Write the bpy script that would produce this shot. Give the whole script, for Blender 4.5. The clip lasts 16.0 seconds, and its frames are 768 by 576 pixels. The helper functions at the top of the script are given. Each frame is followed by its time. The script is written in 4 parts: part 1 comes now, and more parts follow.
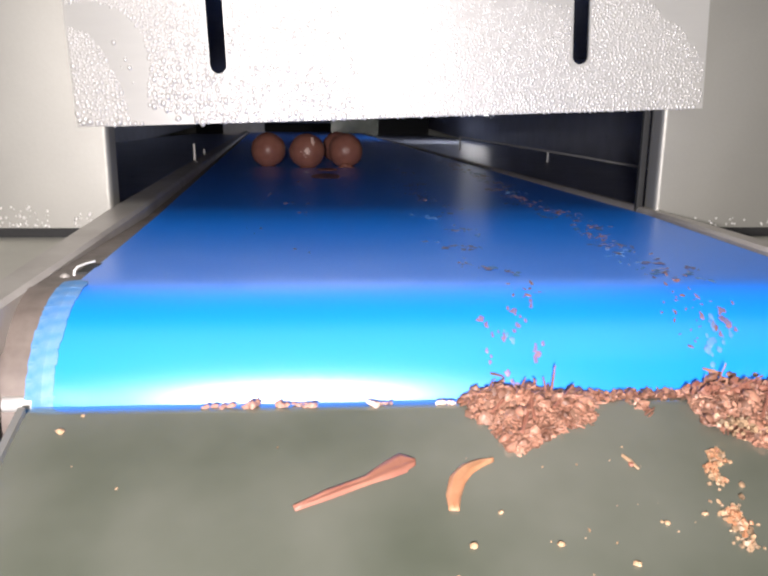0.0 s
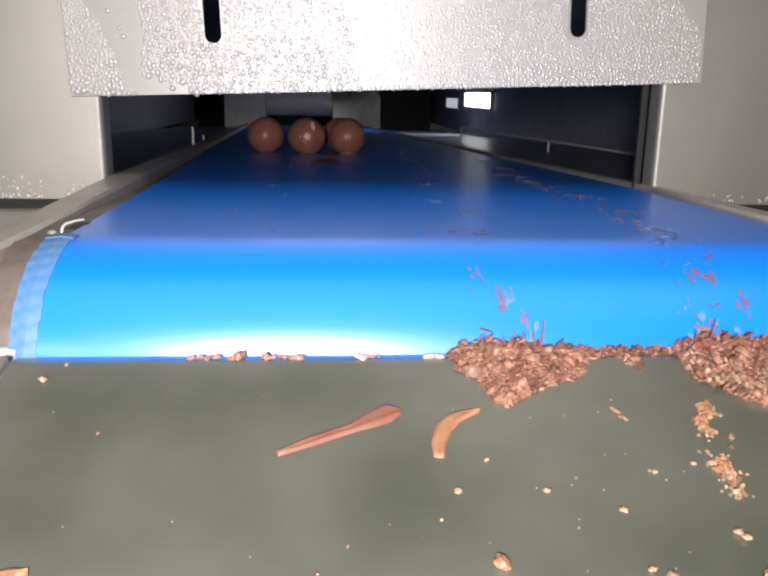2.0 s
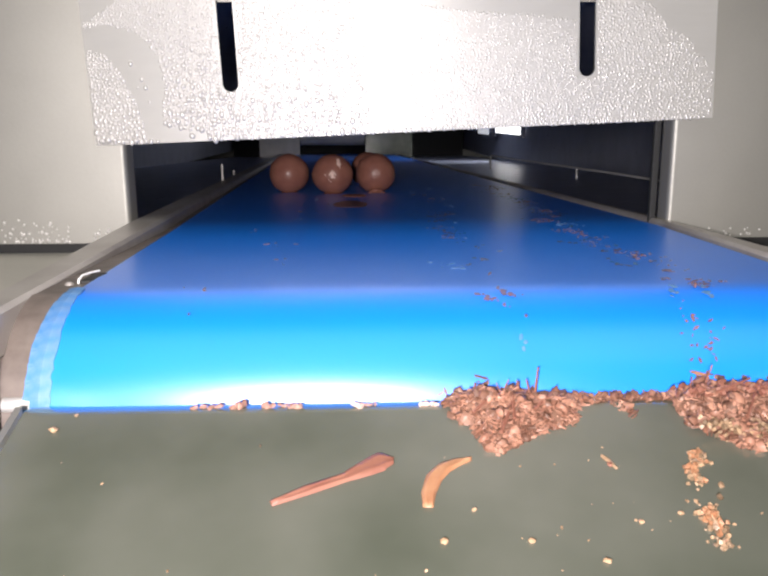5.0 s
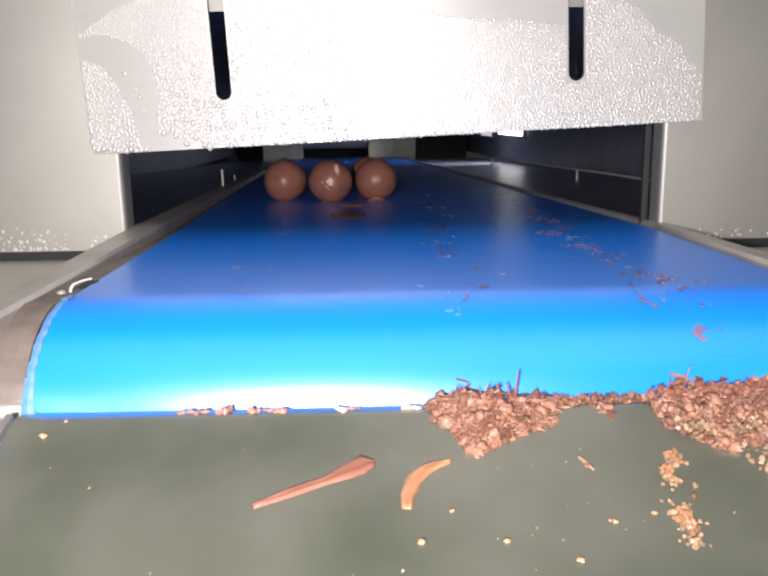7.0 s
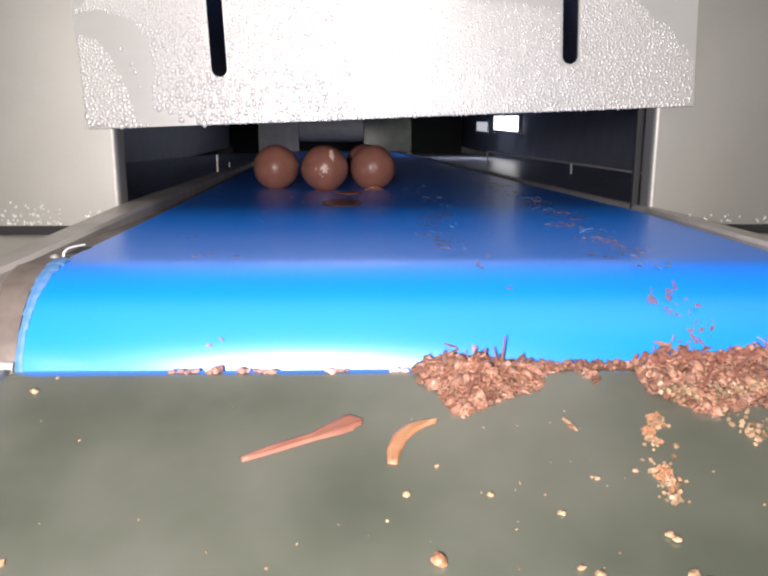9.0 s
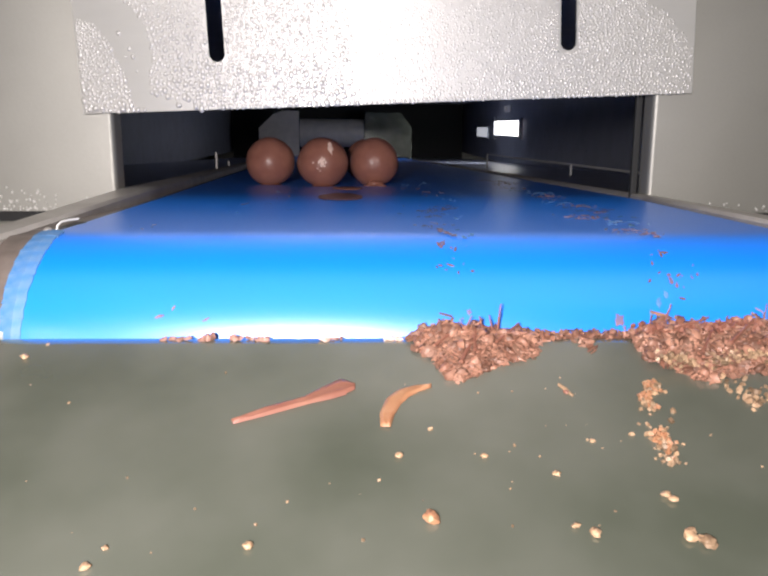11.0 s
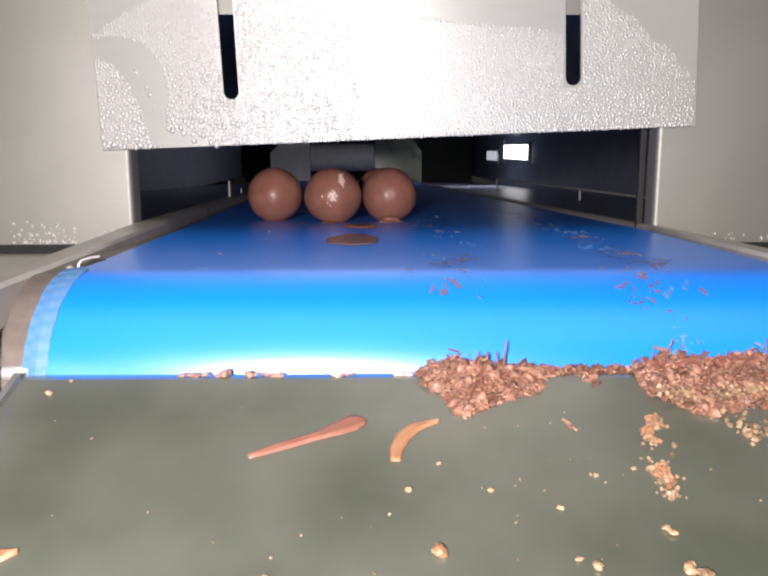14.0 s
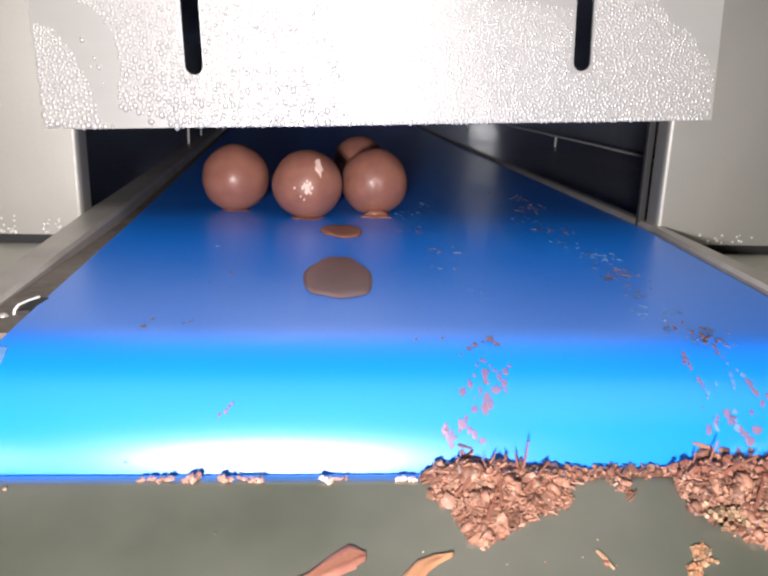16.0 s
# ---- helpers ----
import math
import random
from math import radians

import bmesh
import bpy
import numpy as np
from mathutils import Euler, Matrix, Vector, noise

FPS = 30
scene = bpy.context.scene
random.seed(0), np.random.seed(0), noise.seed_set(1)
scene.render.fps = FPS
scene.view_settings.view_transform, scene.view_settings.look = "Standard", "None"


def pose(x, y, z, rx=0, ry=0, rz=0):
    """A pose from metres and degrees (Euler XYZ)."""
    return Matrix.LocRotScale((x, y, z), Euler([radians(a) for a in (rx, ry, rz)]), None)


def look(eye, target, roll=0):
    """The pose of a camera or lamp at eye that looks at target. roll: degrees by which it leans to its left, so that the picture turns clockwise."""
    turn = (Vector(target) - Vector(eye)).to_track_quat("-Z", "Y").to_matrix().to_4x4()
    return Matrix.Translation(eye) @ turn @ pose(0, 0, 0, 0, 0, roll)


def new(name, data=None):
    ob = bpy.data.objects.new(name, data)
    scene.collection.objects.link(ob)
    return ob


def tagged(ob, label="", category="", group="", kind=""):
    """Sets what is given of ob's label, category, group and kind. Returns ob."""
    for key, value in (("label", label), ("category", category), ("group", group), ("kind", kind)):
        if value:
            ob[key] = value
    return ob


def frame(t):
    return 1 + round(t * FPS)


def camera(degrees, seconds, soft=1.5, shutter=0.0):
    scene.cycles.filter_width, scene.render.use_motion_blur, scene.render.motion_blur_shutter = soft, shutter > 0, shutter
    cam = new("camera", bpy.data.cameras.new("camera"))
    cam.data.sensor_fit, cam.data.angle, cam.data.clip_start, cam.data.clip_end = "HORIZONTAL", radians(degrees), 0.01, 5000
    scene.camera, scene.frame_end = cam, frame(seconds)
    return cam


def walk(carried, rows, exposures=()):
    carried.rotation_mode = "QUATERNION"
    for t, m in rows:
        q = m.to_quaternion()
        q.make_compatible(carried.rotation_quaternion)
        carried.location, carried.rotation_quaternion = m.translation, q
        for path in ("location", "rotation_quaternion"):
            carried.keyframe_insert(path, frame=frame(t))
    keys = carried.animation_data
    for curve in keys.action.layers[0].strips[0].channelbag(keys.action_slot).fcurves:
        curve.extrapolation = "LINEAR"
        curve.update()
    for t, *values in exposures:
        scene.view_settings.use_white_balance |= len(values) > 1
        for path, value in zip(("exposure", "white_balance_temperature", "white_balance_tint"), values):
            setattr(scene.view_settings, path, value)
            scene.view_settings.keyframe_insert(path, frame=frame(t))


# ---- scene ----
cam = camera(52.9, 16.0, soft=2.4)
PATH = [
    (0, (-0.043, -0.432, 1.04), (0.114, 1.503, 0.558), 0.7),
    (0.5, (-0.046, -0.433, 1.028), (0.106, 1.509, 0.575), 1.1),
    (1, (-0.051, -0.433, 1.008), (0.138, 1.506, 0.555), 3.0),
    (1.5, (-0.046, -0.434, 1.019), (0.103, 1.5, 0.533), 1.2),
    (2, (-0.039, -0.433, 1.027), (0.114, 1.5, 0.537), 1.1),
    (2.5, (-0.039, -0.431, 1.034), (0.114, 1.503, 0.549), 1.0),
    (3, (-0.039, -0.426, 1.027), (0.094, 1.512, 0.551), 1.5),
    (3.5, (-0.035, -0.431, 1.031), (0.087, 1.514, 0.581), 0.8),
    (4, (-0.03, -0.439, 1.033), (0.067, 1.511, 0.599), 0.5),
    (4.2, (-0.029, -0.439, 1.036), (0.034, 1.513, 0.609), -0.1),
    (6.3, (-0.025, -0.438, 1.036), (0.027, 1.514, 0.605), -0.5),
    (6.5, (-0.024, -0.439, 1.036), (0.023, 1.514, 0.61), -0.7),
    (7, (-0.02, -0.443, 1.038), (0.021, 1.512, 0.615), -0.9),
    (7.5, (-0.02, -0.445, 1.037), (0.021, 1.509, 0.612), -0.9),
    (8, (-0.019, -0.447, 1.034), (0.027, 1.506, 0.604), -0.4),
    (8.5, (-0.019, -0.448, 1.033), (0.031, 1.505, 0.604), -0.2),
    (9, (-0.019, -0.448, 1.029), (0.038, 1.504, 0.597), 0.1),
    (11.5, (-0.016, -0.449, 1.016), (0.037, 1.511, 0.624), 0.4),
    (12, (-0.015, -0.451, 1.017), (0.017, 1.515, 0.653), -0.0),
    (12.5, (-0.015, -0.451, 1.016), (0.012, 1.517, 0.661), -0.3),
    (13, (-0.014, -0.452, 1.016), (0.006, 1.517, 0.663), -0.5),
    (13.5, (-0.014, -0.452, 1.016), (0.009, 1.517, 0.669), -0.5),
    (14, (-0.017, -0.456, 1.023), (0.011, 1.512, 0.667), -0.1),
    (14.5, (-0.022, -0.46, 1.052), (0.013, 1.506, 0.689), 0.3),
    (15, (-0.021, -0.441, 1.062), (0.023, 1.51, 0.623), -0.0),
    (15.5, (-0.024, -0.419, 1.057), (0.056, 1.512, 0.545), 0.7),
    (16, (-0.028, -0.405, 1.059), (0.107, 1.511, 0.5), 1.8),
]
EXPOSURES = [(0, 0.24), (0.5, 0.27), (1, -0.70), (1.5, -0.58), (2, -0.14), (2.5, -0.03), (3, -0.08), (3.5, 0.0), (4, 0.02), (6.3, 0.20), (7, 0.20), (8, 0.17), (9, 0.11),
             (11.3, -0.12), (12.5, 0.03), (14, 0.0), (14.5, -0.28), (15, 0.10), (15.5, 0.15), (16, 0.18)]
walk(cam, [(t, look(eye, target, roll)) for t, eye, target, roll in PATH], EXPOSURES)

# ---- light ----
world = bpy.data.worlds.new("world")
scene.world = world
world.use_nodes = True
world.node_tree.nodes["Background"].inputs[0].default_value = (0.8, 0.9, 1.0, 1)
world.node_tree.nodes["Background"].inputs[1].default_value = 0.02


def area_lamp(name, m, power, size, colour, size_y=None, spread=180):
    data = bpy.data.lights.new(name, "AREA")
    data.energy, data.size, data.color, data.spread = power, size, colour, radians(spread)
    if size_y:
        data.shape, data.size_y = "RECTANGLE", size_y
    else:
        data.shape = "DISK"
    ob = new(name, data)
    ob.matrix_world = m
    return ob


# the small hand torch beside the lens, and the tubes under the hall's ceiling
area_lamp("torch", look((-0.066, -0.540, 1.045), (-0.02, 0.0, 1.0)), 3.8, 0.03, (1.0, 0.93, 0.93))
area_lamp("hall_light", look((0.1, -0.95, 2.36), (0.1, -0.8, 0.0)), 6.5, 1.8, (1.0, 0.97, 0.91), 1.2)

area_lamp("tunnel_window_light", look((0.428, 2.01, 1.011), (0.0, 2.2, 1.0)), 1.3, 0.40, (0.95, 0.97, 1.0), 0.04)

# ---- materials ----


def shade(name, base, rough, metal=0.0, spots=None, scale=60.0, amount=0.15, bump=0.0, bump_scale=400.0,
          stretch=(1, 1, 1), coat=0.0, aniso=0.0, turn=0.0, spec=0.5, pieces=False, glow=0.0):
    """A procedural surface: base colour broken by two scales of noise towards spots, varied roughness and a fine relief."""
    m = bpy.data.materials.new(name)
    m.use_nodes = True
    nt = m.node_tree
    n, link = nt.nodes, nt.links.new
    b = n["Principled BSDF"]
    co = n.new("ShaderNodeTexCoord")
    mp = n.new("ShaderNodeMapping")
    mp.inputs["Scale"].default_value = stretch
    link(co.outputs["Object"], mp.inputs["Vector"])
    big, fine = n.new("ShaderNodeTexNoise"), n.new("ShaderNodeTexNoise")
    for node, sc, det in ((big, scale, 4), (fine, bump_scale, 3)):
        node.inputs["Scale"].default_value, node.inputs["Detail"].default_value = sc, det
        link(mp.outputs[0], node.inputs["Vector"])
    spots = spots or tuple(c * 0.6 for c in base)
    ramp = n.new("ShaderNodeMapRange")
    ramp.inputs["From Min"].default_value, ramp.inputs["From Max"].default_value = 0.35, 0.7
    link(big.outputs[0], ramp.inputs["Value"])
    amt = n.new("ShaderNodeMath")
    amt.operation = "MULTIPLY"
    amt.inputs[1].default_value = amount
    link(ramp.outputs[0], amt.inputs[0])
    mix = n.new("ShaderNodeMix")
    mix.data_type = "RGBA"
    mix.inputs["A"].default_value, mix.inputs["B"].default_value = (*base, 1), (*spots, 1)
    link(amt.outputs[0], mix.inputs["Factor"])
    out = mix.outputs["Result"]
    if pieces:
        geo = n.new("ShaderNodeNewGeometry")
        hsv = n.new("ShaderNodeHueSaturation")
        val = n.new("ShaderNodeMapRange")
        val.inputs["To Min"].default_value, val.inputs["To Max"].default_value = 0.45, 1.45
        link(geo.outputs["Random Per Island"], val.inputs["Value"])
        link(val.outputs[0], hsv.inputs["Value"])
        link(out, hsv.inputs["Color"])
        out = hsv.outputs[0]
    link(out, b.inputs["Base Color"])
    rr = n.new("ShaderNodeMapRange")
    rr.inputs["To Min"].default_value, rr.inputs["To Max"].default_value = rough * 0.85, min(1, rough * 1.2)
    link(fine.outputs[0], rr.inputs["Value"])
    link(rr.outputs[0], b.inputs["Roughness"])
    b.inputs["Metallic"].default_value = metal
    b.inputs["Specular IOR Level"].default_value = spec
    b.inputs["Coat Weight"].default_value = coat
    b.inputs["Coat Roughness"].default_value = 0.15
    if aniso:
        tan = n.new("ShaderNodeTangent")
        tan.direction_type, tan.axis = "RADIAL", "Z"
        link(tan.outputs[0], b.inputs["Tangent"])
        b.inputs["Anisotropic"].default_value, b.inputs["Anisotropic Rotation"].default_value = aniso, turn
    if bump:
        bp = n.new("ShaderNodeBump")
        bp.inputs["Strength"].default_value, bp.inputs["Distance"].default_value = bump, 0.001
        link(fine.outputs[0], bp.inputs["Height"])
        link(bp.outputs[0], b.inputs["Normal"])
    if glow:
        b.inputs["Emission Color"].default_value, b.inputs["Emission Strength"].default_value = (*base, 1), glow
    return m


M_plate = shade("brushed_steel", (0.64, 0.625, 0.60), 0.40, 0.44, scale=30, amount=0.08, bump=0.02, bump_scale=300, stretch=(1, 1, 8), aniso=0.75, turn=0.25)
M_panel = shade("satin_steel", (0.33, 0.322, 0.295), 0.5, 0.65, scale=9, amount=0.45, bump=0.04, bump_scale=500)
M_rail = shade("worn_steel", (0.52, 0.49, 0.46), 0.42, 0.5, (0.30, 0.26, 0.24), scale=40, amount=0.5, bump=0.06)
M_brownrail = shade("brown_rail_steel", (0.20, 0.165, 0.145), 0.5, 0.3, (0.09, 0.07, 0.06), scale=120, amount=0.7, bump=0.1)
M_dark = shade("dark_polished_lining", (0.36, 0.38, 0.47), 0.29, 0.25, scale=20, amount=0.4, bump=0.05, bump_scale=70)
# flat black for gap strips and for shade put in as black parts
M_gap = shade("black_gap_and_shade", (0.02, 0.02, 0.02), 0.7)
M_belt = shade("blue_belt", (0.0005, 0.215, 0.94), 0.32, 0.0, (0.004, 0.18, 0.88), scale=25, amount=0.25, bump=0.02, bump_scale=900, spec=1.0)
M_fray = shade("frayed_belt_edge", (0.05, 0.18, 0.42), 0.6, 0.0, (0.20, 0.29, 0.42), scale=260, amount=0.5, bump=0.1, bump_scale=700)
M_chute = shade("grey_green_steel", (0.120, 0.133, 0.100), 0.20, 0.5, (0.25, 0.253, 0.215), scale=15, amount=0.85, bump=0.25, bump_scale=22, coat=0.8)
M_guard = shade("blue_plastic", (0.03, 0.085, 0.30), 0.5, scale=60)
M_choc = shade("milk_chocolate", (0.235, 0.095, 0.070), 0.37, 0.0, (0.36, 0.16, 0.11), scale=90, amount=0.5, bump=0.06, bump_scale=500, spec=0.5)
M_flake = shade("chocolate_shavings", (0.20, 0.090, 0.058), 0.5, 0.0, (0.38, 0.21, 0.145), scale=250, amount=0.7, pieces=True)
M_chip = shade("orange_brown_shaving", (0.21, 0.080, 0.055), 0.5, 0.0, (0.28, 0.130, 0.085), scale=150, amount=0.6, bump=0.2, bump_scale=600)
M_curl = shade("amber_curl", (0.31, 0.140, 0.07), 0.5, 0.0, (0.40, 0.225, 0.125), scale=200, amount=0.6, bump=0.2, bump_scale=600)
M_nut = shade("pale_nut_crumb", (0.25, 0.155, 0.09), 0.5, 0.0, (0.36, 0.25, 0.155), scale=300, amount=0.6, pieces=True)
M_crumb = shade("smeared_crumbs", (0.14, 0.07, 0.08), 0.5, 0.0, (0.23, 0.135, 0.135), scale=250, amount=0.7)
M_fog = shade("fogged_steel", (0.63, 0.612, 0.59), 0.44, 0.40, scale=160, amount=0.12, bump=0.05, bump_scale=1400, aniso=0.7, turn=0.25)
M_pale = shade("pale_lit_steel", (0.82, 0.77, 0.73), 0.5, 0.2, scale=40, amount=0.3)
M_water = shade("water_on_steel", (0.63, 0.612, 0.595), 0.36, 0.40, scale=300, amount=0.1)
M_hall = shade("painted_hall_wall", (0.50, 0.54, 0.46), 0.8, scale=3, amount=0.2)
M_floor = shade("hall_floor", (0.25, 0.30, 0.26), 0.5, scale=4, amount=0.3)
M_smear = shade("thin_chocolate_smear", (0.17, 0.085, 0.09), 0.33, 0.0, (0.20, 0.12, 0.13), scale=200, amount=0.6)
M_film = shade("thin_film_on_blue", (0.12, 0.11, 0.23), 0.45, 0.0, (0.24, 0.12, 0.14), scale=300, amount=0.8)
M_edge = shade("rosy_flake", (0.30, 0.15, 0.115), 0.5, 0.0, (0.45, 0.27, 0.21), scale=400, amount=0.7, bump=0.2)
M_white = shade("white_fat_bloom", (0.70, 0.50, 0.42), 0.5, scale=200)
M_rod = shade("bright_wire_and_reflection", (0.85, 0.84, 0.83), 0.5, 0.1, scale=60)
M_ledge = shade("pale_ledge_steel", (0.60, 0.58, 0.52), 0.6, 0.15, (0.42, 0.40, 0.36), scale=12, amount=0.5, bump=0.05)
M_dimglint = shade("dim_glint_glow", (0.9, 0.92, 1.0), 0.5, glow=0.5)
M_daylight = shade("daylight", (1.0, 0.97, 0.95), 0.5, glow=4.0)

# ---- mesh helpers ----


def part(name, bm, material, parent=None, label=""):
    """Links a bmesh as one mesh object under a thing or a part."""
    me = bpy.data.meshes.new(name)
    bm.normal_update()
    bm.to_mesh(me)
    bm.free()
    me.materials.append(material)
    ob = new(name, me)
    ob.parent = parent
    if label:
        ob["label"] = label
    return ob


def smooth(ob, angle=40):
    me = ob.data
    me.polygons.foreach_set("use_smooth", [True] * len(me.polygons))
    me.set_sharp_from_angle(angle=radians(angle))
    return ob


def add_box(bm, x0, x1, y0, y1, z0, z1, bevel=0.0):
    vs = [bm.verts.new((x, y, z)) for x in (x0, x1) for y in (y0, y1) for z in (z0, z1)]
    fs = [bm.faces.new([vs[i] for i in f]) for f in ((0, 1, 3, 2), (4, 6, 7, 5), (0, 4, 5, 1), (2, 3, 7, 6), (0, 2, 6, 4), (1, 5, 7, 3))]
    if bevel:
        es = list({e for f in fs for e in f.edges})
        bmesh.ops.bevel(bm, geom=es, offset=bevel, segments=2, affect="EDGES", profile=0.5)
    return bm


def box(x0, x1, y0, y1, z0, z1, bevel=0.0):
    return add_box(bmesh.new(), x0, x1, y0, y1, z0, z1, bevel)


def extrude_x(profile, x0, x1):
    """A closed (y, z) outline pulled from x0 to x1."""
    bm = bmesh.new()
    a = [bm.verts.new((x0, y, z)) for y, z in profile]
    b = [bm.verts.new((x1, y, z)) for y, z in profile]
    n = len(profile)
    for i in range(n):
        j = (i + 1) % n
        bm.faces.new((a[i], a[j], b[j], b[i]))
    bm.faces.new(a[::-1])
    bm.faces.new(b)
    bmesh.ops.recalc_face_normals(bm, faces=bm.faces)
    return bm


def extrude_y(profile, y0, y1):
    """A closed (x, z) outline pulled from y0 to y1."""
    bm = bmesh.new()
    a = [bm.verts.new((x, y0, z)) for x, z in profile]
    b = [bm.verts.new((x, y1, z)) for x, z in profile]
    n = len(profile)
    for i in range(n):
        j = (i + 1) % n
        bm.faces.new((a[i], a[j], b[j], b[i]))
    bm.faces.new(a[::-1])
    bm.faces.new(b)
    bmesh.ops.recalc_face_normals(bm, faces=bm.faces)
    return bm


def cylinder(p, q, r, sides=20, bm=None):
    bm = bm or bmesh.new()
    p, q = Vector(p), Vector(q)
    m = Matrix.Translation((p + q) / 2) @ (q - p).to_track_quat("Z", "Y").to_matrix().to_4x4()
    bmesh.ops.create_cone(bm, cap_ends=True, segments=sides, radius1=r, radius2=r, depth=(q - p).length, matrix=m)
    return bm


def empty(name, label, category, group="", kind="", m=None):
    ob = new(name)
    if m:
        ob.matrix_world = m
    return tagged(ob, label, category, group, kind)


# ---- hall around the machine ----
hall = tagged(part("floor", box(-1.4, 1.4, -1.8, 4.2, -0.1, 0.0), M_floor), "plain grey-green hall floor", "floor", kind="structure")
for name, dims in (("wall_south", (-1.5, 1.5, -1.9, -1.8, 0, 2.4)), ("wall_north", (-1.5, 1.5, 4.2, 4.3, 0, 2.4)),
                   ("wall_west", (-1.5, -1.4, -1.8, 4.2, 0, 2.4)), ("wall_east", (1.4, 1.5, -1.8, 4.2, 0, 2.4))):
    tagged(part(name, box(*dims), M_hall), "plain painted hall wall", "wall", kind="structure")
tagged(part("ceiling", box(-1.5, 1.5, -1.9, 4.3, 2.4, 2.5), M_hall), "plain painted hall ceiling", "ceiling", kind="structure")

# ---- cooling tunnel ----
JL, JR = -0.1585, 0.1505          # jambs of the opening
GAP = 0.967                       # lower edge of the front panels
tunnel = empty("cooling_tunnel", "stainless steel cooling tunnel with a wide dark outlet", "machine")


def front_panel(x0, x1, z0, z1, flange):
    """A folded sheet; flange: the side (-1, 1) with a return into the opening, 0 for none."""
    bm = bmesh.new()
    t, r = 0.002, 0.003
    if flange:
        edge, far = (x1, x0) if flange > 0 else (x0, x1)
        s = flange
        out = [(far, 0.004), (edge - s * r, 0.004)]
        out += [(edge - s * r + s * r * math.sin(a), 0.004 + r - r * math.cos(a)) for a in (0.4, 0.8, 1.2)]
        out += [(edge, 0.004 + r), (edge, 0.018), (edge - s * t, 0.018), (edge - s * t, 0.004 + r + 0.001), (edge - s * r, 0.004 + t), (far, 0.004 + t)]
    else:
        out = [(x0, 0.004), (x1, 0.004), (x1, 0.006), (x0, 0.006)]
    a = [bm.verts.new((x, y, z0)) for x, y in out]
    b = [bm.verts.new((x, y, z1)) for x, y in out]
    for i in range(len(out)):
        j = (i + 1) % len(out)
        bm.faces.new((a[i], a[j], b[j], b[i]))
    bm.faces.new(a[::-1]), bm.faces.new(b)
    bmesh.ops.recalc_face_normals(bm, faces=bm.faces)
    return bm


smooth(part("front_panel", front_panel(-0.75, JL, GAP, 1.60, 1), M_panel, tunnel))
smooth(part("front_panel", front_panel(JR, 0.75, GAP, 1.60, -1), M_panel, tunnel))
part("front_panel", front_panel(JL + 0.001, JR - 0.001, 1.098, 1.60, 0), M_panel, tunnel)
part("lower_panel", box(-0.75, 0.75, 0.010, 0.013, 0.0, 0.9605), M_panel, tunnel)
# black strips behind the gap below the front panels
part("gap_strip", box(-0.75, JL - 0.004, 0.012, 0.020, 0.955, 0.975), M_gap, tunnel, "black strip behind the gap under the front panel")
part("gap_strip", box(JR + 0.004, 0.75, 0.012, 0.020, 0.955, 0.975), M_gap, tunnel, "black strip behind the gap under the front panel")
part("inner_wall", box(-0.60, -0.596, 0.036, 3.30, 0.90, 1.13), M_dark, tunnel, "dark steel tunnel lining")
part("inner_wall", box(0.44, 0.444, 0.036, 3.30, 0.90, 1.13), M_dark, tunnel, "dark steel tunnel lining")
part("inner_roof", box(-0.596, 0.44, 0.036, 3.30, 1.112, 1.116), M_dark, tunnel, "dark steel tunnel lining")
part("inner_floor", extrude_x([(0.036, 0.9620), (3.30, 0.8660), (3.30, 0.8600), (0.036, 0.9560)], -0.596, 0.44), M_dark, tunnel, "dark steel tunnel lining")
part("end_wall", box(-0.60, 0.444, 3.30, 3.304, 0.85, 1.116), M_dark, tunnel, "dark steel tunnel lining")
# black strip added only to cut off the near end of the pale line
part("inner_blind", box(0.1462, 0.1502, 0.0195, 0.0235, 0.955, 1.10, 0.0008), M_gap, tunnel, "black strip added behind the opening's edge to hide a line's end")
part("casing", box(-0.75, 0.75, 3.304, 3.31, 0.0, 1.60), M_panel, tunnel)
part("casing", box(-0.75, -0.748, 0.006, 3.304, 0.0, 1.60), M_panel, tunnel)
part("casing", box(0.748, 0.75, 0.006, 3.304, 0.0, 1.60), M_panel, tunnel)
part("casing", box(-0.748, 0.748, 0.006, 3.304, 1.598, 1.60), M_panel, tunnel)

# ---- conveyor: belt, rails, nose ----
FOLD, BELT_Z, FALL = -0.185, 0.975, 0.030
NOSE_A, ROLL = radians(5.0), 0.039     # the belt kinks at the fold and runs on round the end roller
NOSE_Y, NOSE_Z = FOLD + ROLL * math.sin(NOSE_A), BELT_Z - FALL * FOLD - ROLL * math.cos(NOSE_A)


def belt_at(u):
    """Place (y, z) and downward slope (radians) of the belt's top at the way u: u is y on the straight run, and goes on round the nose."""
    if u >= FOLD:
        return u, BELT_Z - FALL * u, -FALL
    a = min(NOSE_A + (FOLD - u) / ROLL, math.pi)
    rest = max(0.0, (FOLD - u) - ROLL * (math.pi - NOSE_A))
    return NOSE_Y - ROLL * math.sin(a) + rest, NOSE_Z + ROLL * math.cos(a), a


BL, BR = -0.134, 0.141


def edge_l(y):
    """The belt's edges: it narrows a little from the tunnel to the nose."""
    if y > 0:
        return -0.1335 - 0.072 * y
    return -0.1335 - 0.062 * max(y, FOLD) + 0.066 * min(0.0, y - FOLD)


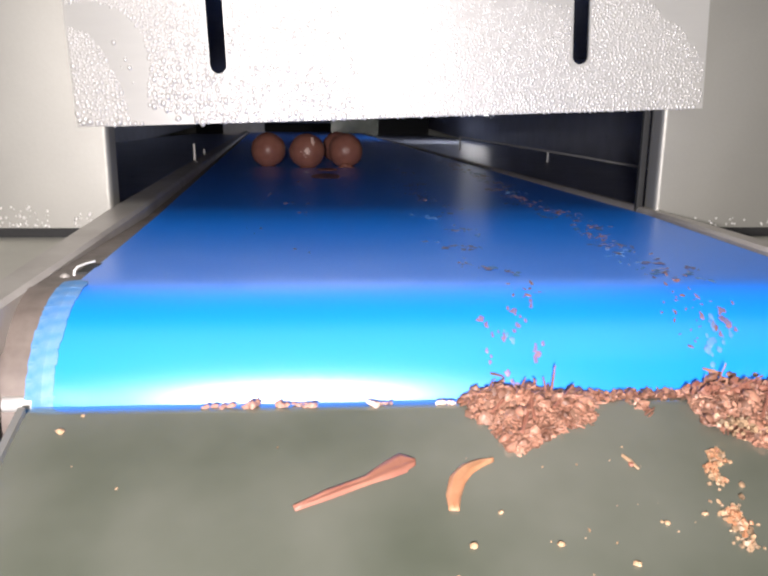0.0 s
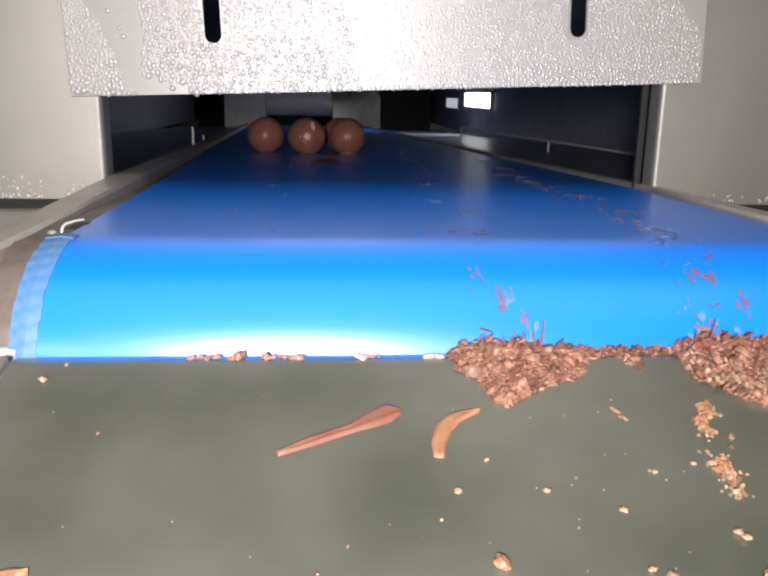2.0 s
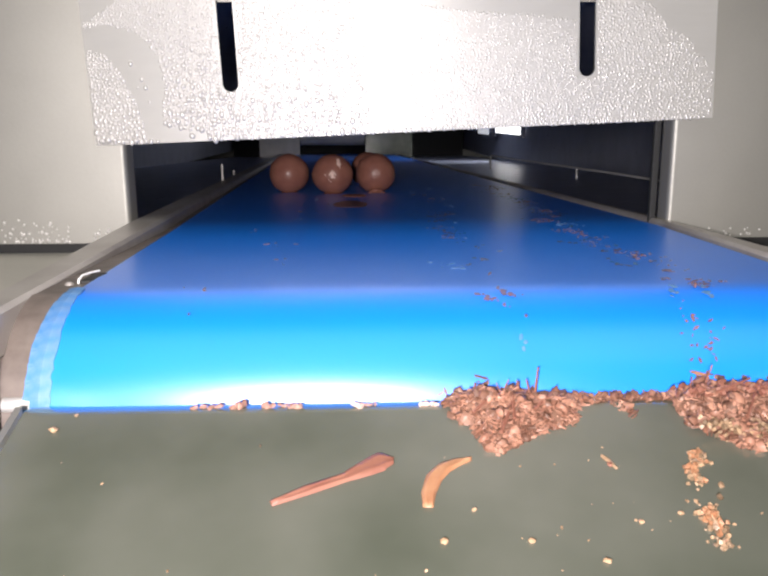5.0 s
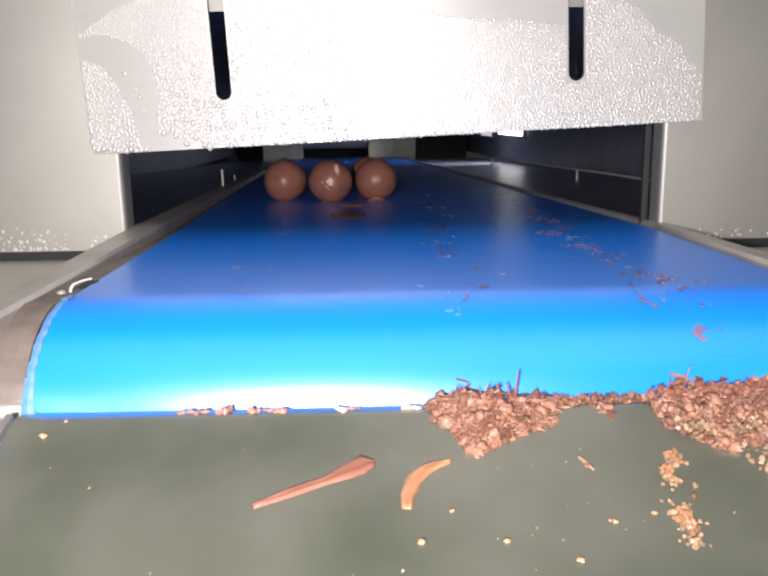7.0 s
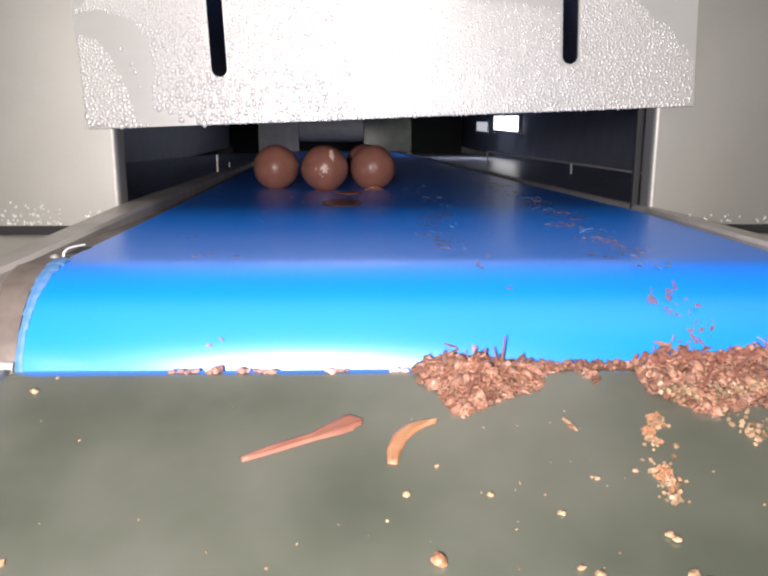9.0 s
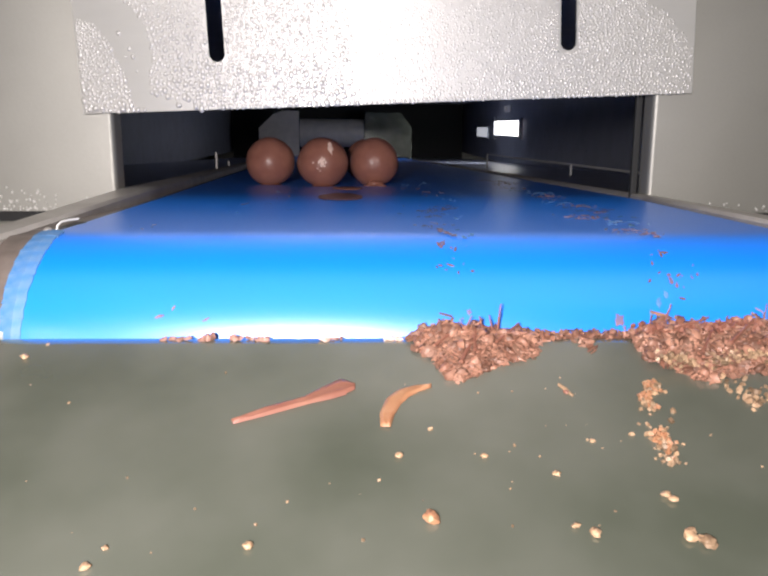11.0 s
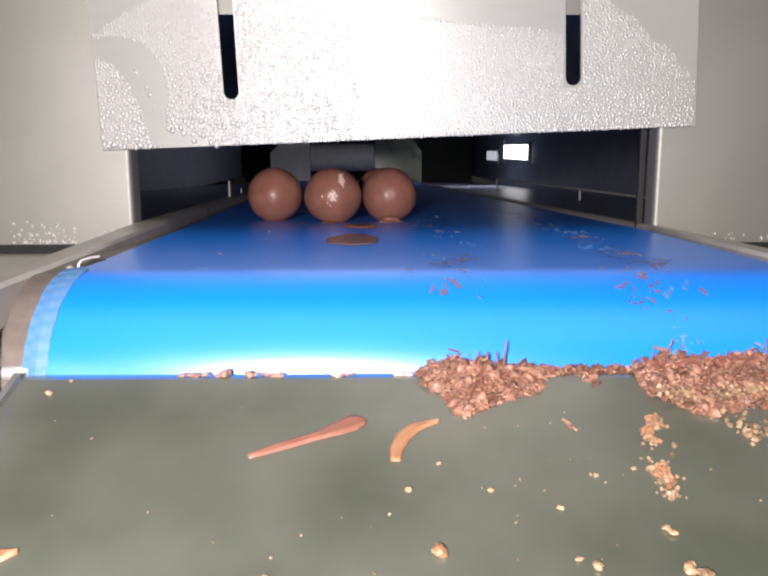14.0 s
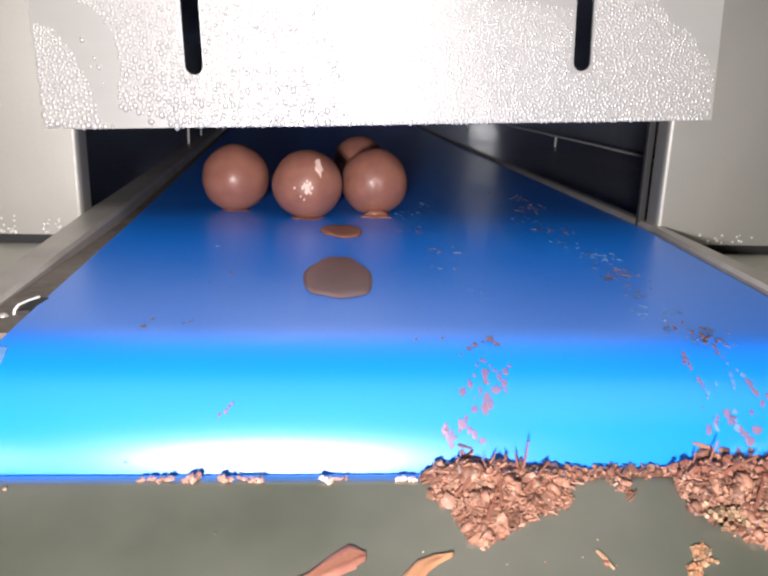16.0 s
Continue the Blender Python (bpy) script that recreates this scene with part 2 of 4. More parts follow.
def edge_r(y):
    if y > 0:
        return 0.1445 - 0.01 * y
    return 0.1445 + 0.065 * max(y, FOLD) + 0.035 * min(0.0, y - FOLD)


us = [3.2, 2.4, 1.6, 0.8, 0.4, 0.1, 0.05, 0.0, -0.08] + [FOLD + 0.0095 - 0.0012 * i for i in range(8)] + [FOLD - 0.119 * (i + 1) / 44 for i in range(44)] + [-0.40]


def fillet(u):
    """The kink at the fold is rounded."""
    k = max(0.0, 1 - abs(u - FOLD) / 0.0095)
    return -0.117 * 0.0095 / 4 * k * k


ring = [(belt_at(u)[0], belt_at(u)[1] + fillet(u)) for u in us]
inner = []
for u in us:
    y, z, a = belt_at(u)
    inner.append((y + 0.002 * math.sin(a), z + fillet(u) - 0.002 * math.cos(a)))
conveyor = empty("belt_conveyor", "blue belt conveyor with steel side rails leaving the tunnel", "conveyor")
bm = extrude_x(ring + inner[::-1], BL, BR)
for v in bm.verts:
    v.co.x = edge_l(v.co.y) if v.co.x < 0 else edge_r(v.co.y)
belt = smooth(part("belt", bm, M_belt, conveyor, "glossy bright blue plastic belt"), 7)



def follow(bm, side, level=False):
    """Rails beside the belt: what lies next to it keeps to its edge, the outer edges run straighter; level: the part in front of the tunnel stays level."""
    for at in (0.0, FOLD):
        bmesh.ops.bisect_plane(bm, geom=list(bm.verts) + list(bm.edges) + list(bm.faces), plane_co=(0, at, 0), plane_no=(0, 1, 0))
    for v in bm.verts:
        y = v.co.y
        k = max(0.0, -y)
        if side > 0:
            v.co.x += edge_l(y) - edge_l(0) if v.co.x > -0.1385 or y > 0 else 0.019 * k if v.co.x > -0.150 else 0.045 * k
        else:
            v.co.x += edge_r(y) - edge_r(0) if v.co.x < 0.151 or y > 0 else -0.036 * k
        v.co.z += 0.0 if level and y < 0 else -FALL * y
    return bm


def rail_profile(x_in, x_out, top):
    s = 1 if x_out > x_in else -1
    b = 0.0015
    return [(x_in, top - 0.0140), (x_in, top - b), (x_in + s * b, top), (x_out - s * b, top), (x_out, top - b), (x_out, top - 0.013), (x_out - s * 0.002, top - 0.013),
            (x_out - s * 0.002, top - 0.003), (x_in + s * 0.003, top - 0.003), (x_in + s * 0.003, top - 0.0140)]


RL, RR = edge_l(0), edge_r(0)
part("side_rail", follow(extrude_y(rail_profile(-0.1400, -0.1572, 0.9805), -0.3000, 3.2), 1, True), M_rail, conveyor, "worn bare steel side rail")
part("side_rail", follow(extrude_y(rail_profile(RR + 0.002, JR + 0.004, 0.9775), -0.3000, 3.2), -1), M_rail, conveyor, "worn bare steel side rail")
part("rail_shelf", follow(extrude_y([(-0.1398, 0.955), (-0.1398, 0.9738), (RL - 0.0010, 0.9738), (RL - 0.0010, 0.955)], FOLD + 0.001, 3.2), 1), M_brownrail, conveyor, "dark brown shelf between rail and belt")
part("rail_web", follow(extrude_y([(RL - 0.0037, 0.90), (RL - 0.0037, 0.9696), (RL - 0.0063, 0.9696), (RL - 0.0063, 0.90)], -0.1950, 3.2), 1), M_brownrail, conveyor, "dark brown steel web of the side rail")
part("rail_web", follow(extrude_y([(RR + 0.0022, 0.90), (RR + 0.0022, 0.9633), (RR + 0.0048, 0.9633), (RR + 0.0048, 0.90)], -0.2210, 3.2), -1), M_brownrail, conveyor, "dark brown steel web of the side rail")
part("nose_roller", cylinder((BL + 0.012, NOSE_Y, NOSE_Z), (BR - 0.012, NOSE_Y, NOSE_Z), ROLL - 0.0025, 32), M_rail, conveyor)
smooth(part("shaft", cylinder((-0.1345, -0.2175, 0.9530), (-0.1262, -0.2175, 0.9530), 0.0022), M_plate, conveyor, "bright shaft end"))
for sx, x0, x1 in ((-1, -0.75, JL + 0.0005), (1, JR + 0.007, 0.75)):
    part("ledge", box(x0, x1, -0.40, 0.010, 0.945, 0.9605, 0.001), M_ledge, conveyor)

# the dark brown plate that follows the nose beside the belt
curve = []
for i in range(25):
    y, z, a = belt_at(FOLD + 0.002 - 0.064 * i / 24)
    curve.append((y + 0.0012 * math.sin(a), z - 0.0012 * math.cos(a)))
under = []
for i in range(25):
    y, z, a = belt_at(FOLD + 0.002 - 0.064 * i / 24)
    under.append((y + 0.0100 * math.sin(a), z - 0.0100 * math.cos(a)))
smooth(part("nose_plate", extrude_x(curve + under[::-1], -0.1372, -0.1262), M_brownrail, conveyor, "dark brown steel plate curving down beside the belt"), 20)

# small bent wire clip at the belt's edge, with a worn rivet beside it; the dark of the hole under it is a black block
bm = bmesh.new()
bends = [(-0.1288, -0.1655, 0.9775), (-0.1286, -0.1645, 0.9802), (-0.1280, -0.1628, 0.9813), (-0.1262, -0.1585, 0.9816), (-0.1244, -0.1545, 0.9815)]
for p, q in zip(bends, bends[1:]):
    cylinder(p, q, 0.0004, 8, bm)
part("clip", bm, M_rod, conveyor, "thin bent wire clip")
part("clip_hole_shade", box(-0.1283, -0.1232, -0.1640, -0.1490, 0.9770, 0.9797, 0.0004), M_gap, conveyor)
bm = bmesh.new()
bmesh.ops.create_uvsphere(bm, u_segments=14, v_segments=8, radius=0.0018, matrix=Matrix.Translation((-0.1312, -0.1670, 0.9782)))
smooth(part("rivet", bm, M_rail, conveyor, "worn steel rivet"))

# ---- outlet chute ----
CH_Y, CH_Z, CH_S = -0.2215, 0.9545, 0.320


def chute_z(y):
    return CH_Z - CH_S * (CH_Y - y)


chute = empty("outlet_chute", "grey-green steel chute sloping down from the belt nose", "chute")
# the slide's top edge is bent down towards the belt
prof, z = [(CH_Y - 0.22, chute_z(CH_Y - 0.22) - 0.002), (CH_Y - 0.22, chute_z(CH_Y - 0.22))], chute_z(CH_Y - 0.0055)
prof.append((CH_Y - 0.0055, z))
for i, slope in enumerate((0.28, 0.20, 0.10, 0.0, -0.12, -0.25)):
    z += 0.0011 * slope
    prof.append((CH_Y - 0.0044 + 0.0011 * i, z))
prof += [(CH_Y + 0.0011, z - 0.002), (CH_Y - 0.0055, chute_z(CH_Y - 0.0055) - 0.002)]
smooth(part("slide", extrude_x(prof, -0.1255, 0.16), M_chute, chute), 12)
lip = [(CH_Y - 0.004, chute_z(CH_Y - 0.004) - 0.002), (CH_Y - 0.22, chute_z(CH_Y - 0.22) - 0.002), (CH_Y - 0.22, chute_z(CH_Y - 0.22) + 0.004), (CH_Y - 0.004, chute_z(CH_Y - 0.004) + 0.002)]
part("lip", extrude_x(lip, -0.1275, -0.1255), M_panel, chute)
part("lip", extrude_x(lip, 0.16, 0.162), M_panel, chute)
guard = empty("side_guard", "blue plastic guard board beside the chute", "guard")
part("board", box(-0.190, -0.1340, -0.2262, -0.2226, 0.86, 0.970, 0.0018), M_guard, guard)

# ---- adjustable shutter plate ----
PLATE = pose(-0.0014, -0.002, 1.0288, 0, -2.25, 0)
shutter = empty("shutter_plate", "brushed steel shutter plate wet with condensation, hung slightly askew", "plate", m=PLATE)
PW, PH, SW, S0, S1 = 0.1712, 0.24, 0.0044, 0.0255, 0.118
SLOTS = (-0.0948, 0.1003)


def slotted_plate():
    bm = bmesh.new()
    v = {}

    def vert(x, z):
        key = (round(x, 6), round(z, 6))
        if key not in v:
            v[key] = bm.verts.new((x, -0.001, z))
        return v[key]
    for x0, x1 in ((-PW, SLOTS[0] - SW), (SLOTS[0] + SW, SLOTS[1] - SW), (SLOTS[1] + SW, PW)):
        for z0, z1 in ((0, S0 + SW), (S0 + SW, S1 - SW), (S1 - SW, PH)):
            bm.faces.new([vert(x0, z0), vert(x1, z0), vert(x1, z1), vert(x0, z1)])
    for c in SLOTS:
        arc = [(c + SW * math.cos(a), S0 + SW - SW * math.sin(a)) for a in [math.pi * i / 12 for i in range(13)]]
        bm.faces.new([vert(c - SW, 0), vert(c + SW, 0)] + [vert(*p) for p in arc])
        arc = [(c - SW * math.cos(a), S1 - SW + SW * math.sin(a)) for a in [math.pi * i / 12 for i in range(13)]]
        bm.faces.new([vert(c + SW, PH), vert(c - SW, PH)] + [vert(*p) for p in arc])
    bmesh.ops.recalc_face_normals(bm, faces=bm.faces)
    geo = bmesh.ops.extrude_face_region(bm, geom=list(bm.faces))
    for w in geo["geom"]:
        if isinstance(w, bmesh.types.BMVert):
            w.co.y += 0.002
    bmesh.ops.recalc_face_normals(bm, faces=bm.faces)
    return bm


part("sheet", slotted_plate(), M_plate, shutter)
for sx in SLOTS:
    z = 0.101
    w = smooth(part("washer", cylinder((sx, -0.0035, z), (sx, -0.001, z), 0.0115, 28), M_rail, shutter, "bright steel washer"))
    bm = bmesh.new()
    cylinder((sx, -0.009, z), (sx, -0.0035, z), 0.0064, 6, bm)
    nut = smooth(part("nut", bm, M_rail, shutter, "hexagonal steel nut"))
    bm = cylinder((sx, -0.0125, z), (sx, -0.009, z), 0.0040, 18)
    smooth(part("bolt_end", bm, M_plate, nut, "round bright bolt end"))

# ---- condensation on the plate and panels ----


def domes(name, drops, material, parent=None, flat=0.66):
    """Many small beads in the xz plane, bulging towards -y: (x, y, z, r, stretch, and for some their flatness)."""
    verts, faces = [], []
    sides = 8
    for x, y, z, r, st, *low in drops:
        b = len(verts)
        high = r * (low[0] if low else flat) * (0.75 + 0.3 * min(1.6, r / 0.001))
        for rr, h in ((1.0, 0.0), (0.88, 0.45), (0.5, 0.85)):
            for k in range(sides):
                a = 2 * math.pi * k / sides
                verts.append((x + r * rr * math.cos(a), y - high * h, z + r * rr * st * math.sin(a)))
        verts.append((x, y - high, z))
        for ring in range(2):
            for k in range(sides):
                p, q = b + ring * sides + k, b + ring * sides + (k + 1) % sides
                faces.append((p, q, q + sides, p + sides))
        for k in range(sides):
            faces.append((b + 2 * sides + k, b + 2 * sides + (k + 1) % sides, b + 3 * sides))
    me = bpy.data.meshes.new(name)
    me.from_pydata(verts, [], faces)
    me.polygons.foreach_set("use_smooth", [True] * len(me.polygons))
    me.materials.append(material)
    ob = new(name, me)
    ob.parent = parent
    return ob


def wet_height(x):
    """The upper border of the wet part of the plate."""
    pts = ((-0.172, 0.064), (-0.145, 0.078), (-0.119, 0.089), (-0.103, 0.072), (-0.092, 0.093), (-0.062, 0.090), (-0.030, 0.086), (-0.006, 0.068),
           (0.063, 0.060), (0.094, 0.056), (0.108, 0.080), (0.133, 0.063), (0.150, 0.047), (0.172, 0.028))
    for (a, p), (b, q) in zip(pts, pts[1:]):
        if a <= x <= b:
            k = (x - a) / (b - a)
            return p + (q - p) * (0.4 * k + 0.6 * k * k * (3 - 2 * k))
    return 0.0


def dry_streak(x, z):
    pts = ((-0.168, 0.056, 0.006), (-0.157, 0.0545, 0.0085), (-0.148, 0.049, 0.0108), (-0.1425, 0.040, 0.0112), (-0.140, 0.029, 0.0095), (-0.139, 0.018, 0.0065), (-0.138, 0.007, 0.0055), (-0.128, 0.0035, 0.0050), (-0.112, 0.0025, 0.0035))
    for (x0, z0, r0), (x1, z1, r1) in zip(pts, pts[1:]):
        dx, dz = x1 - x0, z1 - z0
        k = max(0, min(1, ((x - x0) * dx + (z - z0) * dz) / (dx * dx + dz * dz)))
        if math.hypot(x - x0 - k * dx, z - z0 - k * dz) < r0 + (r1 - r0) * k:
            return True
    return False


rnd = random.Random(11)
drops, cells = [], {}
for _ in range(130000):
    x, z = rnd.uniform(-PW + 0.001, PW - 0.001), rnd.uniform(0.0008, 0.094)
    top = wet_height(x)
    if z > top - rnd.random() ** 2 * 0.010 or dry_streak(x, z) or any(abs(x - c) < SW + 0.0015 and z > S0 - 0.001 for c in SLOTS):
        continue
    if x > 0.135 and rnd.random() < (x - 0.135) / 0.04:
        continue
    low = max(0.0, 1 - z / top)
    if x < -0.02:
        r = 0.00074 + 0.00105 * low * (0.6 + 0.4 * math.sin(40 * x) ** 2)
    elif x > 0.105:
        r = 0.00078 + 0.00022 * low
    else:
        r = 0.00062 + 0.00034 * low
    r *= rnd.uniform(0.6, 1.15)
    gx, gz = int(x / 0.004), int(z / 0.004)
    near = [d for i in (-1, 0, 1) for j in (-1, 0, 1) for d in cells.get((gx + i, gz + j), ())]
    if any((d[0] - x) ** 2 + (d[2] - z) ** 2 < (0.82 * (d[3] + r)) ** 2 for d in near):
        continue
    d = (x, -0.001, z, r, rnd.uniform(0.95, 1.6), 0.36 + 0.26 * min(1.0, max(0.0, (-0.02 - x) / 0.08)) + 0.07 * min(1.0, max(0.0, (x - 0.04) / 0.05)))
    cells.setdefault((gx, gz), []).append(d)
    drops.append(d)
for x, z, r in ((-0.1475, 0.0425, 0.0014), (-0.1425, 0.034, 0.0011), (-0.1408, 0.0298, 0.0014), (-0.1395, 0.022, 0.0007), (-0.145, 0.030, 0.0006)):
    drops.append((x, -0.001, z, r, 1.25))
for x, r in ((-0.1675, 0.0019), (-0.1640, 0.0024), (-0.1605, 0.0020), (-0.1490, 0.0022), (-0.1180, 0.0019), (-0.1085, 0.0016)):
    drops.append((x, -0.001, 0.0022 + rnd.uniform(-0.0004, 0.0010), r, 0.9))
for i in range(102):
    drops.append((-0.096 + 0.0026 * i + rnd.uniform(-0.0006, 0.0006), -0.001, 0.0009, rnd.uniform(0.0007, 0.0011), rnd.uniform(1.2, 1.8)))
# the fogged film between the beads, with a sharp upper border
verts, faces = [], []
step = 0.0004
n = int((2 * PW - 0.003) / step)
for i in range(n):
    x = -PW + 0.0015 + step * i
    top = wet_height(x) - 0.0015 + 0.0012 * noise.noise(Vector((x * 90, 0, 3)))
    if any(abs(x - c) < SW + 0.0012 for c in SLOTS):
        top = min(top, S0 - 0.001)
    top = max(top, 0.002)
    spans, z, start = [], 0.0006, None
    while z < top:
        dry = dry_streak(x, z)
        if not dry and start is None:
            start = z
        if dry and start is not None:
            spans.append((start, z))
            start = None
        z += 0.0004
    if start is not None:
        spans.append((start, top))
    for lo, hi in spans:
        b = len(verts)
        verts += [(x, -0.00115, lo), (x + step, -0.00115, lo), (x + step, -0.00115, hi), (x, -0.00115, hi)]
        verts += [(vx, -0.0004, vz) for vx, vy, vz in verts[b:b + 4]]
        faces += [(b, b + 1, b + 2, b + 3), (b + 7, b + 6, b + 5, b + 4)]
me = bpy.data.meshes.new("fog_film")
me.from_pydata(verts, [], faces)
me.materials.append(M_fog)
film_ob = new("fog_film", me)
film_ob.matrix_world = PLATE
tagged(film_ob, "thin pale film of fogged water on the shutter plate", "water", kind="stuff")
wet = domes("condensation", drops, M_water)
wet.matrix_world = PLATE
tagged(wet, "clear water droplets beaded on the shutter plate", "water", kind="stuff")

drops = []
for cx, cz, w, h, n in ((-0.212, 0.972, 0.020, 0.010, 60), (-0.176, 0.971, 0.006, 0.006, 16), (0.205, 0.972, 0.03, 0.004, 24)):
    for _ in range(n):
        k = rnd.random() ** 2
        drops.append((cx + rnd.uniform(-w, w), 0.004, GAP + 0.001 + h * k * 1.3, rnd.uniform(0.0004, 0.0010), rnd.uniform(0.9, 1.3)))
tagged(domes("panel_droplets", drops, M_water), "small water droplets along the panel's lower edge", "water", kind="stuff")

# ---- inside the tunnel ----


# pale stubs added where small glints show on the tunnel's left side
smooth(part("pin", cylinder((-0.190, 0.484, 0.960), (-0.190, 0.484, 0.985), 0.0013, 10), M_pale, conveyor, "short pale stub in place of a glint on the tunnel lining"))
smooth(part("pin", cylinder((-0.202, 0.640, 0.955), (-0.202, 0.640, 0.968), 0.0010, 10), M_pale, conveyor, "short pale stub in place of a glint on the tunnel lining"))

window = empty("tunnel_window", "bright lit window in the tunnel's side wall", "window")
part("pane", box(-0.0015, 0.0015, -0.21, 0.21, -0.022, 0.022), M_daylight, window)
bm = bmesh.new()
for y0, y1, z0, z1 in ((-0.235, -0.21, -0.030, 0.030), (0.21, 0.27, -0.036, 0.036), (-0.21, 0.21, 0.022, 0.030), (-0.21, 0.21, -0.030, -0.022)):
    add_box(bm, -0.004, 0.004, y0, y1, z0, z1)
part("frame", bm, M_dark, window)
window.matrix_world = pose(0.4345, 2.01, 1.011)
# glowing plate added for a dim reflection beside the window, no source of its own
side_glint = empty("tunnel_side_glint", "small dim glowing plate in place of a shiny reflection beside the window", "window")
part("pane", extrude_y([(0.0, -0.014), (0.0, 0.020), (0.003, 0.020), (0.003, -0.014)], -0.12, 0.12), M_dimglint, side_glint)
part("frame", box(0.003, 0.005, -0.14, 0.14, -0.022, 0.028), M_dark, side_glint)
side_glint.matrix_world = pose(0.4345, 2.52, 0.992)
# pale plate added for a small bright glint above the window
top_glint = empty("window_glint", "small pale plate in place of a bright glint above the tunnel's window", "top_glint")
part("plate", box(-0.001, 0.001, -0.045, 0.045, -0.010, 0.010, 0.0006), M_pale, top_glint)
part("tongue", box(-0.004, -0.001, 0.010, 0.045, -0.004, 0.010, 0.0006), M_pale, top_glint)
top_glint.matrix_world = pose(0.4385, 2.02, 1.070)

# a pale bent rod beside the belt, shaped for a line reflected in the lining
rod = bmesh.new()
rnd = random.Random(77)
spots = [Vector((0.442 - 0.141 * y + rnd.uniform(-0.0015, 0.0015), y, 0.9555 + rnd.uniform(-0.0007, 0.0007))) for y in [0.36 + 0.066 * i for i in range(15)]]
for p, q in zip(spots, spots[1:]):
    cylinder(p, q, 0.0017, 8, rod)
for p in (spots[0], spots[7], spots[14]):
    cylinder(p, (p.x, p.y, 0.957 - 0.0294 * p.y), 0.0017, 8, rod)
part("reflection_rod", rod, M_rod, tunnel, "thin pale bent rod in place of a line reflected in the lining")

baffle = empty("air_baffle", "pale steel roller housing across the inside of the tunnel", "baffle")
for prof, stuff in (([(-0.447, 0.854), (-0.280, 0.854), (-0.280, 1.075), (-0.345, 1.075), (-0.385, 1.062), (-0.447, 1.005)], M_pale),
                    ([(-0.006, 0.854), (0.190, 0.854), (0.190, 1.010), (0.145, 1.068), (0.0, 1.072), (-0.006, 1.060)], M_chute)):
    part("wing", extrude_y(prof, 2.84, 2.85), stuff, baffle)
smooth(part("drum", cylinder((-0.278, 2.90, 0.985), (-0.010, 2.90, 0.985), 0.058, 28), M_pale, baffle, "polished steel drum"))
# black sheet added to stand for the unlit depth of the tunnel
part("dark_backdrop", box(-0.59, 0.43, 3.05, 3.056, 0.856, 1.11), M_gap, baffle)

# ---- chocolate on the chute ----


def blob(bm, c, r, rough=0.25, squash=(1, 1, 1), seed=0, sub=2, turn=None):
    geo = bmesh.ops.create_icosphere(bm, subdivisions=sub, radius=1.0)
    m = (turn or Matrix.Identity(3))
    for v in geo["verts"]:
        k = 1 + rough * noise.noise(v.co * 1.7 + Vector((seed * 3.7, seed * 1.3, 0)))
        v.co = Vector(c) + m @ Vector((v.co.x * squash[0], v.co.y * squash[1], v.co.z * squash[2])) * (r * k)
    return geo["verts"]


def flakes(bits, heap=None):
    """One mesh out of many slivers and grains: (x, y, z, length, width, thickness, turn matrix)."""
    verts, faces = [], []
    r = random.Random(len(bits))
    for x, y, z, ln, wd, th, m in bits:
        b = len(verts)
        bow = r.uniform(-0.35, 0.35) * ln
        for k, (u, w) in enumerate(((-0.5, 0.45), (0.0, 1.0), (0.5, 0.35))):
            off = bow * (0.25 - u * u)
            for sy, sz in ((-1, -1), (1, -1), (1, 1), (-1, 1)):
                p = m @ Vector((u * ln * r.uniform(0.9, 1.1), sy * wd * w * 0.5 * r.uniform(0.7, 1.2), sz * th * 0.5 + off))
                verts.append((x + p.x, y + p.y, z + p.z))
        for g in (0, 4):
            for k in range(4):
                faces.append((b + g + k, b + g + (k + 1) % 4, b + g + 4 + (k + 1) % 4, b + g + 4 + k))
        faces.append((b + 3, b + 2, b + 1, b)), faces.append((b + 8, b + 9, b + 10, b + 11))
    if heap:
        hv, hf = heap
        b = len(verts)
        verts += hv
        faces += [tuple(b + i for i in f) for f in hf]
    me = bpy.data.meshes.new("flakes")
    me.from_pydata(verts, [], faces)
    return me


def any_turn(r, tilt=1.0):
    return (Euler((r.uniform(-1, 1) * tilt, r.uniform(-1, 1) * tilt, r.uniform(0, 6.28)))).to_matrix()


def surface_z(y):
    """Height of belt nose or chute under a pile."""
    if y < CH_Y:
        return chute_z(y)
    best = chute_z(CH_Y)
    for i in range(60):
        py, pz, _ = belt_at(FOLD - 0.06 * i / 60)
        if abs(py - y) < 0.0008:
            best = max(best, pz)
    return best


